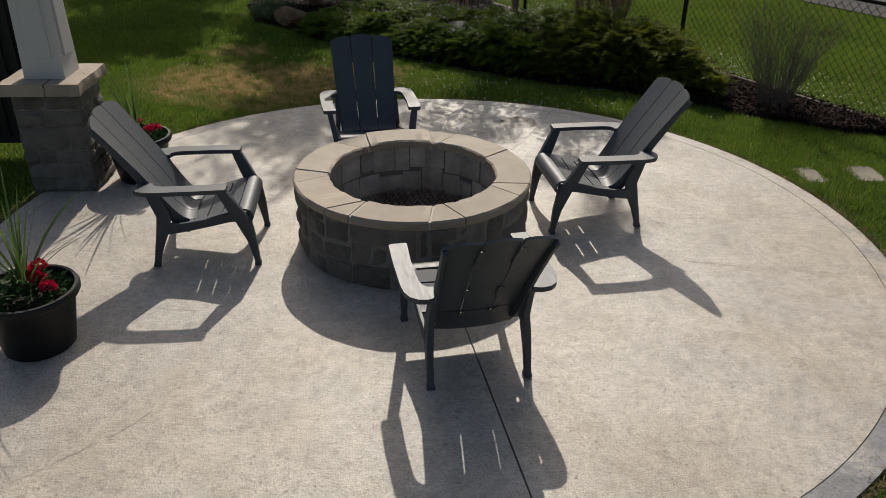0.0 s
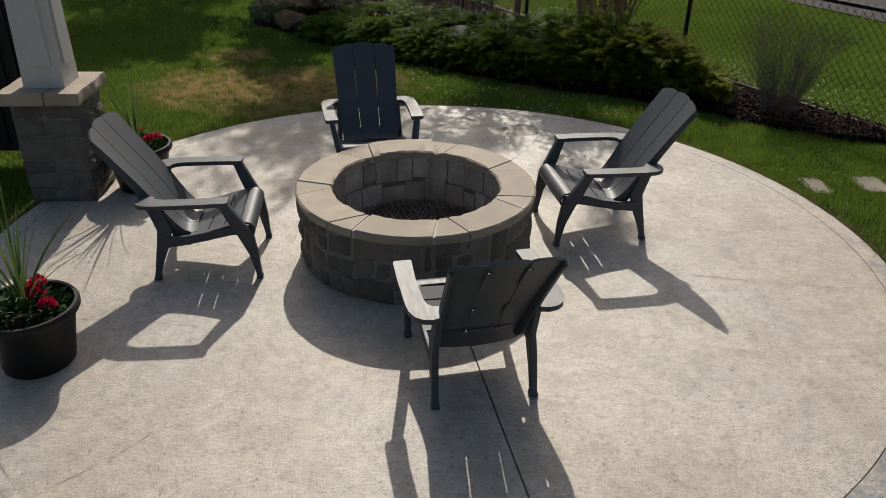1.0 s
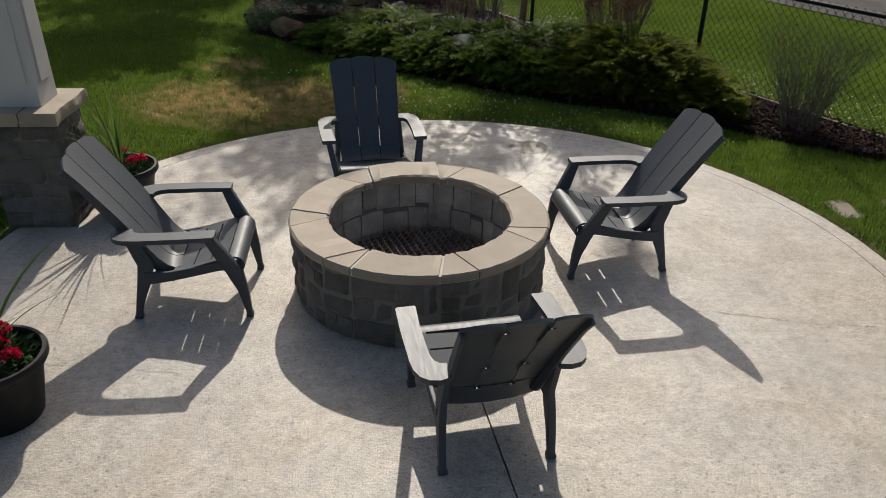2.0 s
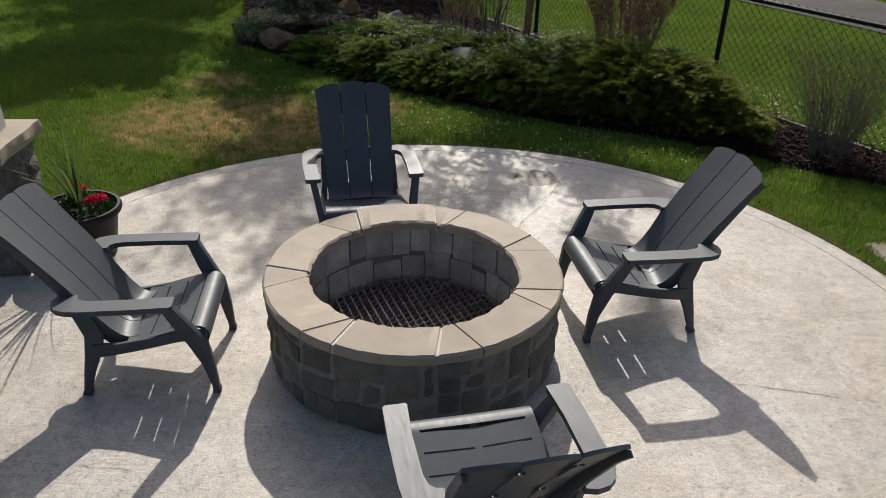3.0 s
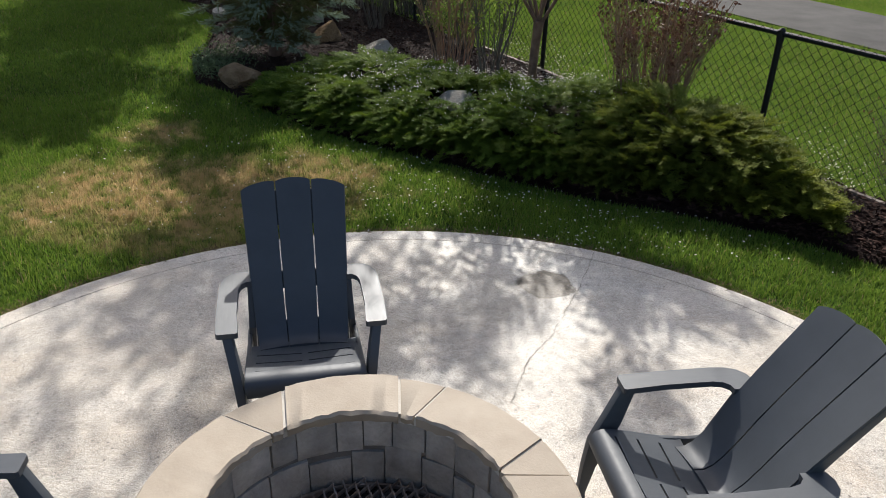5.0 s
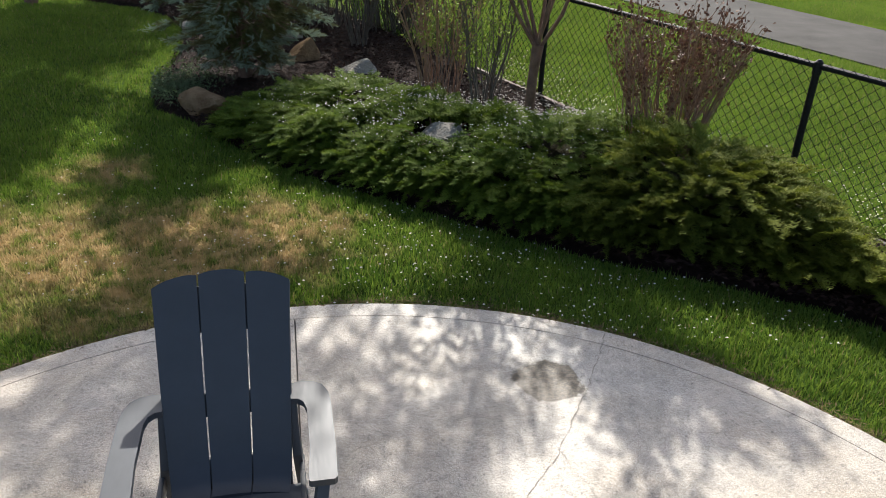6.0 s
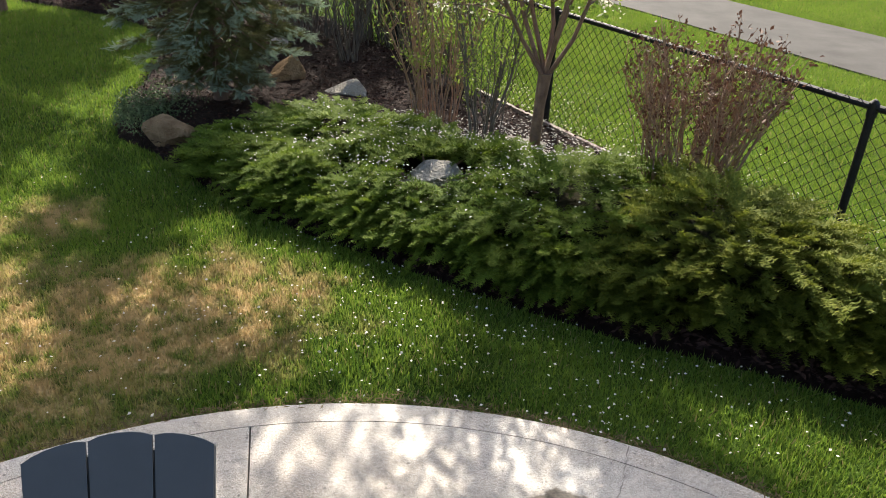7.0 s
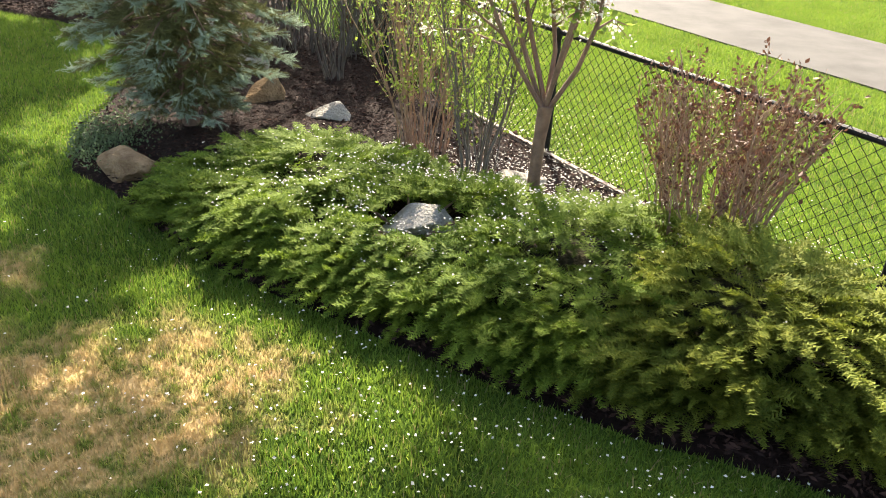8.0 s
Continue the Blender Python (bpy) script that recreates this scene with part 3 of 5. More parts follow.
# ---- pillar ----
def pillar():
    col = empty("porch_pillar", Matrix.Translation((-2.752, 4.441, 0)) @ Matrix.Rotation(radians(8), 4, "Z"), "grey-taupe panelled porch column on a split-stone base with sandstone cap", "pillar")
    rnd = random.Random(11)
    h, w = 0.735, 0.226
    part("mortar_core", box_bm(2 * w - 0.012, 2 * w - 0.012, h, (0, 0, h / 2)), DARKMORTAR, col, "dark recessed mortar")
    for side in range(4):
        turn = Matrix.Rotation(radians(90 * side), 4, "Z")
        for z0, z1 in ((0, 0.095), (0.095, 0.215), (0.215, 0.32), (0.32, 0.50), (0.50, 0.62), (0.62, h)):
            cuts = [-w] + sorted(rnd.uniform(-0.11, 0.11) + o for o in ((-0.07, 0.09) if rnd.random() < 0.5 else (0.0,))) + [w]
            for a, b in zip(cuts, cuts[1:]):
                bm = bmesh.new()
                n, m = max(3, int((b - a) / 0.03)), max(3, int((z1 - z0) / 0.03))
                seed = Vector((rnd.uniform(0, 50), rnd.uniform(0, 50), 0))
                bulge = rnd.uniform(0.006, 0.018)
                front = []
                for j in range(m + 1):
                    row = []
                    for i in range(n + 1):
                        x, z = a + 0.003 + (b - a - 0.006) * i / n, z0 + 0.003 + (z1 - z0 - 0.006) * j / m
                        e = min(i, n - i, j, m - j) == 0
                        y = -w - (0 if e else bulge) - noise.noise(seed + Vector((x * 14, z * 14, 0))) * 0.016 + (0.004 if e else 0)
                        row.append(bm.verts.new((x, y, z)))
                    front.append(row)
                for r, s in zip(front, front[1:]):
                    for i in range(n):
                        bm.faces.new((r[i], r[i + 1], s[i + 1], s[i]))
                rim = front[0] + [r[-1] for r in front[1:]] + front[-1][-2::-1] + [r[0] for r in front[-2:0:-1]]
                far = [bm.verts.new((v.co.x, -w + 0.05, v.co.z)) for v in rim]
                for i in range(len(rim)):
                    k = (i + 1) % len(rim)
                    bm.faces.new((rim[i], rim[k], far[k], far[i]))
                bmesh.ops.transform(bm, matrix=turn, verts=bm.verts)
                smooth(part("stone", bm, BLOCK, col), 25)
    # cap in two pieces with rough edges
    for x0, x1 in ((-0.275, 0.035), (0.039, 0.275)):
        bm = bmesh.new()
        n = 44
        rings = []
        for k in range(n + 1):
            y = -0.275 + 0.55 * k / n
            wob = lambda q: noise.noise(Vector((q, y * 9, x0 * 7))) * 0.013
            l, r = (x0 + (wob(1) if x0 < -0.1 else 0)), (x1 + (wob(2) if x1 > 0.1 else 0))
            rings.append([Vector((l, y, h)), Vector((r - 0.012, y, h)), Vector((r + wob(5) * (x1 > 0.1), y, h + 0.04)), Vector((r - 0.008, y, h + 0.085)), Vector((l + 0.004, y, h + 0.085)), Vector((l + wob(7) * (x0 < -0.1), y, h + 0.045))])
        smooth(part("cap_stone", loft(rings, bm=bm), CAP, col), 35)
    z0, z1 = h + 0.083, 2.75
    half = lambda z: 0.139 - 0.018 * (z - z0)
    ring = lambda z, d=0.0: [Vector((-half(z) + d, -half(z) + d, z)), Vector((half(z) - d, -half(z) + d, z)), Vector((half(z) - d, half(z) - d, z)), Vector((-half(z) + d, half(z) - d, z))]
    part("shaft", loft([ring(z0), ring(z1)], 0.004), PAINT, col, "painted tapered column shaft")
    for side in range(4):
        turn = Matrix.Rotation(radians(90 * side), 4, "Z")
        sec = []
        for z in (z0 + 0.15, z1 - 0.2):
            y, q = -half(z) - 0.001, half(z) - 0.055
            sec.append([Vector((-q, y - 0.014, z)), Vector((q, y - 0.014, z)), Vector((q, y + 0.01, z)), Vector((-q, y + 0.01, z))])
        bm = loft(sec, 0.006)
        bmesh.ops.transform(bm, matrix=turn, verts=bm.verts)
        part("raised_panel", bm, PAINT, col)
    part("capital", box_bm(0.30, 0.30, 0.10, (0, 0, z1 + 0.05), 0.01), PAINT, col)


pillar()


def black_gate():
    g = empty("metal_gate", Matrix.Translation((-3.36, 4.98, -0.02)) @ Matrix.Rotation(radians(8), 4, "Z"), "black powder-coated metal gate panel standing behind the pillar", "gate")
    part("gate_frame", box_bm(0.05, 0.05, 1.5, (0.27, 0, 0.78), 0.004), BLACK, g)
    part("gate_frame", box_bm(0.05, 0.05, 1.5, (-0.47, 0, 0.78), 0.004), BLACK, g)
    for z in (0.13, 1.45):
        part("rail", box_bm(0.69, 0.04, 0.06, (-0.10, 0, z), 0.004), BLACK, g)
    part("panel", box_bm(0.68, 0.012, 1.28, (-0.10, 0.0, 0.79)), BLACK, g)
    for k in range(7):
        part("slat", box_bm(0.055, 0.02, 1.28, (-0.40 + k * 0.10, -0.018, 0.79), 0.003), BLACK, g)
    for x in (0.27, -0.47):
        part("post_foot", box_bm(0.08, 0.08, 0.03, (x, 0, 0.015), 0.003), BLACK, g)


black_gate()

# ---- foliage tools ----
GERANIUM = leaf_material("geranium_leaf", (0.012, 0.035, 0.010), (0.035, 0.075, 0.02), 0.25, 20)
SPIKE = leaf_material("spike_leaf", (0.06, 0.11, 0.025), (0.14, 0.20, 0.06), 0.35, 10, 0.45)
RED = leaf_material("red_petal", (0.40, 0.006, 0.03), (0.62, 0.02, 0.07), 0.3, 30)
PETAL = leaf_material("white_petal", (0.66, 0.61, 0.54), (0.80, 0.75, 0.67), 0.35, 30)
JUNIPER = leaf_material("juniper_green", (0.044, 0.086, 0.010), (0.190, 0.255, 0.028), 0.3, 2.6, 0.75)
JUNIPER_GOLD = leaf_material("juniper_yellow_green", (0.060, 0.090, 0.012), (0.250, 0.270, 0.036), 0.3, 2.2, 0.75)
# near-black tone paints the shade deep inside the junipers
UNDER = surface("juniper_shade_fill", (0.014, 0.016, 0.007), (0.035, 0.03, 0.016), 14, 60, 0.95, 1.0, 0.03, spec=0.03)
SPRUCE = leaf_material("spruce_needles", (0.055, 0.058, 0.018), (0.190, 0.190, 0.075), 0.15, 7.0, 0.6, 0.35)
SPRUCE_TIP = leaf_material("spruce_tips", (0.16, 0.21, 0.14), (0.38, 0.45, 0.34), 0.15, 6.0, 0.6, 0.3)
LEAF = leaf_material("spring_leaf", (0.10, 0.16, 0.025), (0.27, 0.33, 0.065), 0.38, 3)
DEADLEAF = leaf_material("dry_leaf", (0.05, 0.022, 0.015), (0.17, 0.085, 0.055), 0.2, 5)
STEM = surface("brown_stem", (0.13, 0.062, 0.038), (0.38, 0.255, 0.17), 20, 90, 0.8, 0.4, 0.003)
GREYSTEM = surface("grey_stem", (0.045, 0.036, 0.029), (0.165, 0.138, 0.112), 15, 90, 0.85, 0.4, 0.003)
COVER = leaf_material("ground_cover_leaf", (0.05, 0.08, 0.035), (0.15, 0.20, 0.10), 0.3, 6)


def turn_to(d, spin, rng=None):
    """Rotation arrays whose Y axis points along d (N x 3), rolled by spin (N)."""
    d = d / np.linalg.norm(d, axis=1, keepdims=True)
    up = np.tile(np.array([0.0, 0.0, 1.0]), (len(d), 1))
    flat = np.abs(d[:, 2]) > 0.98
    up[flat] = (1.0, 0.0, 0.0)
    x = np.cross(d, up)
    x /= np.linalg.norm(x, axis=1, keepdims=True)
    z = np.cross(x, d)
    c, s = np.cos(spin)[:, None], np.sin(spin)[:, None]
    return np.stack([x * c + z * s, d, z * c - x * s], axis=2)


def scatter(tv, tf, pos, rot, size):
    """Copies of a small template at many places, joined: vertices and faces."""
    n, k = len(pos), len(tv)
    v = np.einsum("nij,kj->nki", rot, tv) * np.asarray(size).reshape(n, 1, 1) + pos[:, None, :]
    f = (tf[None] + (np.arange(n) * k)[:, None, None]).reshape(-1, tf.shape[1])
    return v.reshape(-1, 3), f


def leaf_template(width=0.5, cup=0.08):
    """A pointed oval leaf along Y, two quads folded at the rib."""
    tv = np.array([[0, 0, 0], [-width / 2, 0.45, cup], [0, 1, 0], [width / 2, 0.45, cup]], float)
    return tv, np.array([[0, 1, 2], [0, 2, 3]])


def spray_template(pairs=6, width=0.34):
    """A feathery scale-leaf shoot along Y: fine side shoots on a thin stem."""
    tv, tf = [], []
    for k in range(pairs):
        t = 0.06 + 0.76 * k / (pairs - 1)
        ln = width * (1.0 - 0.55 * t) * (1.1 if k % 2 else 0.85)
        for s in (-1, 1):
            b, z = len(tv), 0.05 if (k + (s > 0)) % 2 else -0.03
            tv += [(0, t - 0.045, 0), (0, t + 0.045, 0.01), (s * ln * 0.55, t + 0.20 * ln + 0.10, z), (s * ln, t + 0.62 * ln, z * 1.6)]
            tf += [(b, b + 1, b + 2), (b, b + 2, b + 3)]
    b = len(tv)
    tv += [(-0.045, 0, 0), (0.045, 0, 0), (0, 1.08, 0.02)]
    tf.append((b, b + 1, b + 2))
    return np.array(tv, float), np.array(tf)


def needle_template(count=22):
    """A short bottle-brush twig along Y, with fine needles all round."""
    tv, tf = [], []
    for k in range(count):
        t = k / count
        a = k * 2.4
        c, s = math.cos(a), math.sin(a)
        r = 0.24 * (1 - 0.35 * t)
        b = len(tv)
        tv += [(-s * 0.035, t, c * 0.035), (s * 0.035, t, -c * 0.035), (c * r, t + 0.17, s * r)]
        tf.append((b, b + 1, b + 2))
    b = len(tv)
    tv += [(-0.03, 0, 0), (0.03, 0, 0), (0, 1.0, 0.0)]
    tf.append((b, b + 1, b + 2))
    return np.array(tv, float), np.array(tf)


# ---- planters ----
def planter(m, seed, label, blooms):
    pot = empty("flower_pot", m, label, "planter", "patio flower pots")
    rnd = random.Random(seed)
    prof = [(0, 0.0), (0.165, 0.0), (0.172, 0.008), (0.222, 0.285), (0.226, 0.290), (0.243, 0.292), (0.250, 0.305), (0.250, 0.325), (0.242, 0.338), (0.226, 0.338), (0.220, 0.325), (0.212, 0.27), (0.0, 0.27)]
    smooth(part("pot", spin_bm(prof[:12], 56), POT, pot), 40)
    part("soil", spin_bm([(0, 0.285), (0.1, 0.282), (0.216, 0.27)], 32), EARTH, pot, "dark potting soil")
    rng = np.random.default_rng(seed)
    n = 520
    r, a = 0.215 * np.sqrt(rng.random(n)), rng.random(n) * 2 * np.pi
    pos = np.stack([r * np.cos(a), r * np.sin(a), 0.28 + rng.random(n) * 0.13 * (1.15 - r / 0.215)], 1)
    d = np.stack([np.cos(a) + rng.normal(0, 0.6, n), np.sin(a) + rng.normal(0, 0.6, n), rng.uniform(0.1, 0.9, n)], 1)
    tv, tf = leaf_template(0.85, 0.1)
    v, f = scatter(tv, tf, pos, turn_to(d, rng.normal(0, 0.6, n)), rng.uniform(0.025, 0.055, n))
    raw("foliage", v, f, GERANIUM, pot, "dark green geranium leaves")
    for bx, by, bz in blooms:
        n = 60
        q = rng.normal(0, 1, (n, 3))
        q /= np.linalg.norm(q, axis=1, keepdims=True)
        q[:, 2] = np.abs(q[:, 2]) * 0.7
        v, f = scatter(*leaf_template(0.9, 0.12), np.array([bx, by, bz]) + q * 0.026, turn_to(q + rng.normal(0, 0.5, (n, 3)), rng.random(n) * 6), rng.uniform(0.018, 0.030, n))
        bloom = raw("bloom", v, f, RED, pot, "crimson geranium flower head")
        part("flower_stem", tube([(bx * 0.6, by * 0.6, 0.28), (bx * 0.9, by * 0.9, bz - 0.05), (bx, by, bz)], 0.003, 5), SPIKE, bloom)
    for k in range(26):
        a, lean, ln = rnd.uniform(0, 6.28), rnd.uniform(0.05, 0.75) ** 1.2, rnd.uniform(0.38, 0.80)
        pts, wd = [], rnd.uniform(0.006, 0.010)
        for i in range(7):
            t = i / 6
            out = ln * t * (lean * (0.5 + 0.7 * t))
            pts.append(Vector((math.cos(a) * out, math.sin(a) * out, 0.28 + ln * t * (1 - 0.5 * lean * t))))
        side = Vector((-math.sin(a), math.cos(a), 0))
        v, f = [], []
        for i, p in enumerate(pts):
            wv = wd * (1 - (i / 6) ** 2) + 0.0006
            v += [p - side * wv, p + Vector((0, 0, -wv * 0.5)), p + side * wv]
            if i:
                b = 3 * i
                f += [(b - 3, b - 2, b + 1, b), (b - 2, b - 1, b + 2, b + 1)]
        raw("spike_blade", v, f, SPIKE, pot)
    return pot


planter(Matrix.Translation((-1.895, 2.375, 0)), 31, "black plastic pot with red geraniums and a tall spiky dracaena", ((0.02, 0.05, 0.40), (0.045, 0.075, 0.42), (0.135, -0.02, 0.36), (-0.17, -0.03, 0.41), (0.06, 0.02, 0.385)))
planter(Matrix.Translation((-2.275, 4.56, 0)) @ Matrix.Rotation(radians(60), 4, "Z"), 47, "black plastic pot with red geraniums beside the stone pillar", ((0.03, 0.10, 0.43), (0.07, 0.07, 0.40), (0.04, -0.19, 0.42), (0.0, -0.16, 0.41)))


# ---- planting bed ----
def lerp_table(table, x):
    if x <= table[0][0]:
        return table[0][1]
    for (a, b), (c, d) in zip(table, table[1:]):
        if x <= c:
            return b + (d - b) * (x - a) / (c - a)
    return table[-1][1]


def bed():
    bm = bmesh.new()
    xs = np.linspace(-9.0, 4.25, 130)
    rows = []
    for x in xs:
        y0, y1 = bed_edge(x), max(min(fence_y(x), 15.5), bed_edge(x) + 0.15)
        if x < -3.0:
            y1 = 19.0
        row = []
        for k in range(31):
            t = k / 30
            y = y0 + (y1 - y0) * t
            rise = min(1.0, (y - y0) / 0.12) * 0.045 - 0.05 + 0.05 * min(1.0, (y - y0) / 0.8) * min(1.0, (y1 - y) / 0.5 + 0.1)
            row.append(bm.verts.new((x, y, rise + 0.012 * noise.noise(Vector((x * 6, y * 6, 0))))))
        rows.append(row)
    for r, s in zip(rows, rows[1:]):
        for k in range(30):
            bm.faces.new((r[k], s[k], s[k + 1], r[k + 1]))
    b = smooth(part("planting_bed", bm, MULCH), 60)
    tagged(b, "dark bark-mulch planting bed along the fence", "planting bed", kind="structure")
    rng = np.random.default_rng(8)
    n = 48000
    x = rng.uniform(-7.0, 4.1, n)
    lo = np.array([bed_edge(q) for q in x])
    hi = np.array([min(fence_y(q), 17.0) for q in x])
    y = lo + (hi - lo) * rng.random(n)
    ok = hi - lo > 0.05
    pos = np.stack([x, y, 0.035 + rng.random(n) * 0.025], 1)[ok]
    n = len(pos)
    d = np.stack([rng.normal(0, 1, n), rng.normal(0, 1, n), rng.normal(0, 0.25, n)], 1)
    v, f = scatter(*leaf_template(0.38, 0.05), pos, turn_to(d, rng.normal(0, 0.5, n)), rng.uniform(0.022, 0.065, n))
    chips = raw("bark_chips", v, f, leaf_material("bark_chip", (0.010, 0.0055, 0.004), (0.060, 0.031, 0.022), 0.0, 4, 0.95, 0.85))
    tagged(chips, "loose reddish-brown bark chips on the bed", "mulch", kind="stuff")


bed()


def rock(name, x, y, sx, sy, sz, seed, mat, label, rz=0.0):
    bm = bmesh.new()
    bmesh.ops.create_icosphere(bm, subdivisions=4, radius=1.0)
    s = Vector((seed * 3.1, seed * 1.7, 0))
    cuts = [Vector((random.Random(seed + k).uniform(-1, 1), random.Random(seed + 9 + k).uniform(-1, 1), random.Random(seed + 19 + k).uniform(-0.4, 1))).normalized() for k in range(9)]
    for v in bm.verts:
        p = v.co.copy()
        for c in cuts:
            over = p.dot(c) - 0.56
            if over > 0:
                p -= c * over * 0.95
        p *= 1 + 0.10 * noise.noise(p * 1.8 + s) + 0.05 * noise.noise(p * 5 + s) + 0.025 * noise.noise(p * 12 + s)
        v.co = Vector((p.x * sx, p.y * sy, p.z * sz)) * 1.14
    ob = smooth(part(name, bm, mat), 14)
    ob.location, ob.rotation_euler.z = (x, y, sz * 0.36), radians(rz)
    return tagged(ob, label, "rock", "rocks in the bed")


rock("boulder", -2.52, 10.03, 0.27, 0.21, 0.21, 33, ROCK, "tan angular boulder at the edge of the bed", -20)
rock("boulder", -0.16, 9.38, 0.27, 0.20, 0.19, 7, GREYROCK, "pale grey boulder half hidden by juniper", 10)
rock("boulder", -1.22, 11.60, 0.27, 0.16, 0.13, 12, GREYROCK, "low pale grey stone in the mulch", -8)
rock("boulder", -1.98, 12.05, 0.27, 0.22, 0.19, 15, ROCK, "mossy tan boulder behind the spruce", 5)
rock("boulder", -2.45, 13.1, 0.30, 0.22, 0.20, 21, GREYROCK, "large grey rock at the back of the bed", 0)
rock("boulder", -3.75, 13.2, 0.22, 0.18, 0.16, 25, GREYROCK, "grey rock beside the lawn at the back", 0)
rock("boulder", 0.52, 10.35, 0.20, 0.16, 0.10, 29, GREYROCK, "flat grey stone littered with petals", 0)


BACK_EDGE = ((-2.35, 9.75), (-2.0, 10.15), (-1.4, 10.65), (-0.4, 10.5), (0.1, 9.98), (0.8, 9.62), (1.5, 9.35), (2.2, 8.75), (2.62, 8.0), (2.7, 7.6))
TALL = ((-2.4, 0.20), (-1.2, 0.30), (-0.2, 0.30), (0.5, 0.36), (1.1, 0.44), (1.7, 0.56), (2.3, 0.52), (2.7, 0.40))


def juniper_height(x, y):
    """Height of the juniper mass over the bed, or none outside it."""
    lo, hi = bed_edge(x) + 0.14 + 0.08 * min(1.0, max(0.0, x - 0.6)) + 0.05 * noise.noise(Vector((x * 4, 3, 0))), lerp_table(BACK_EDGE, x)
    if ((x + 0.14) / 0.34) ** 2 + ((y - 9.14) / 0.36) ** 2 < 1:
        return 0.09
    d = min(y - lo, hi - y, (x + 2.12) * 0.8, (2.68 - x) * 0.8)
    if d <= 0:
        return 0.0
    t = min(1.0, d / (0.42 + 0.38 * min(1.0, max(0.0, x - 0.3))))
    lump = noise.noise(Vector((x * 2.3, y * 2.3, 5))) * 0.10 + noise.noise(Vector((x * 5.5, y * 5.5, 9))) * 0.05
    return max(0.05, lerp_table(TALL, x) * (0.22 + 0.78 * math.sqrt(t * (2 - t))) + lump * (0.4 + t))


def junipers():
    rng = np.random.default_rng(21)
    centres = ((-1.25, 9.75), (-0.2, 9.2), (0.75, 8.75), (1.75, 8.15))
    mats = (JUNIPER, JUNIPER, JUNIPER, JUNIPER_GOLD)
    labels = ("low spreading bright green juniper dotted with fallen petals", "low spreading green juniper around a pale boulder", "feathery green juniper in the middle of the bed", "tall mounded yellow-green juniper at the lawn edge")
    lift = (0.10, 0.14, 0.20, 0.34)
    buckets = [([], [], [], []) for _ in centres]
    rnd = random.Random(22)
    up = Vector((0, 0, 1))
    for s in range(5600):
        x, y = rnd.uniform(-2.4, 2.7), rnd.uniform(7.0, 10.7)
        if s >= 4700:
            y = bed_edge(x) + rnd.uniform(0.15, 0.55)
        h = juniper_height(x, y)
        if h <= 0:
            continue
        k = min(range(4), key=lambda i: (x - centres[i][0]) ** 2 + (y - centres[i][1]) ** 2)
        cx, cy = centres[k]
        e1 = 0.06
        gx = (juniper_height(x + e1, y) - juniper_height(x - e1, y)) / (2 * e1)
        gy = (juniper_height(x, y + e1) - juniper_height(x, y - e1)) / (2 * e1)
        gx, gy = max(-1.4, min(1.4, gx)), max(-1.4, min(1.4, gy))
        ol = math.hypot(x - cx, y - cy) + 0.15
        aim = Vector((0.8 * (x - cx) / ol - 0.35 * gx - (0.45 if k < 2 else 0.1), 0.8 * (y - cy) / ol - 0.35 * gy - 0.30, 0))
        aim = (aim.normalized() + Vector((rnd.gauss(0, 0.30), rnd.gauss(0, 0.30), lift[k] + rnd.gauss(0, 0.16)))).normalized()
        side = aim.cross(up).normalized()
        ln = rnd.uniform(0.17, 0.33)
        base = Vector((x, y, 0.02 + h * (1 - 0.80 * rnd.random() ** (2.2 if y - bed_edge(x) > 0.45 else 1.0)) - 0.05)) - aim * ln * 0.4
        # one frond: side shoots left and right of a rising, then nodding stem
        n = rnd.randint(13, 18)
        for q in range(n):
            u = 0.12 + 0.88 * q / (n - 1)
            w = 1 if q % 2 else -1
            p = base + aim * ln * u + up * ln * (0.34 * u - 0.36 * u * u)
            d = aim + side * w * (0.95 * (1.05 - u)) + up * (0.22 - 0.40 * u + rnd.gauss(0, 0.16)) + side * rnd.gauss(0, 0.12)
            buckets[k][0].append(tuple(p))
            buckets[k][1].append(tuple(d))
            buckets[k][2].append(rnd.gauss(0, 0.45))
            buckets[k][3].append(ln * (0.46 - 0.20 * u) * rnd.uniform(0.75, 1.15))
    tv, tf = spray_template()
    for k, (pos, d, spin, size) in enumerate(buckets):
        plant = empty("juniper", Matrix.Identity(4), labels[k], "shrub", "junipers in the bed")
        v, f = scatter(tv, tf, np.array(pos), turn_to(np.array(d), np.array(spin)), size)
        raw("foliage", v, f, mats[k], plant)
        cx, cy = centres[k]
        for q in range(9):
            a = q * 0.7 + k
            p1 = Vector((cx + 0.5 * math.cos(a), cy + 0.4 * math.sin(a), 0))
            p1.z = max(0.08, juniper_height(p1.x, p1.y) * 0.6)
            part("branch", tube([(cx, cy, 0.0), (cx * 0.5 + p1.x * 0.5, cy * 0.5 + p1.y * 0.5, p1.z * 0.7), p1], [0.02, 0.014, 0.006], 6), BARK, plant)
    # dark sheet inside, coloured as the shade between the twigs
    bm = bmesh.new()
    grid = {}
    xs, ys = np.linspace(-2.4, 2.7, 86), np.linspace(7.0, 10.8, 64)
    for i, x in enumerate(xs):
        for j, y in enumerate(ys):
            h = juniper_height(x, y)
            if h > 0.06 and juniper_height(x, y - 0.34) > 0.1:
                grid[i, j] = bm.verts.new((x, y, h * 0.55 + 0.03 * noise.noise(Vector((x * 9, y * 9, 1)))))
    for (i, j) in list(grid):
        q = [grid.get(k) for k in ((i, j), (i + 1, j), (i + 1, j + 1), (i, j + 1))]
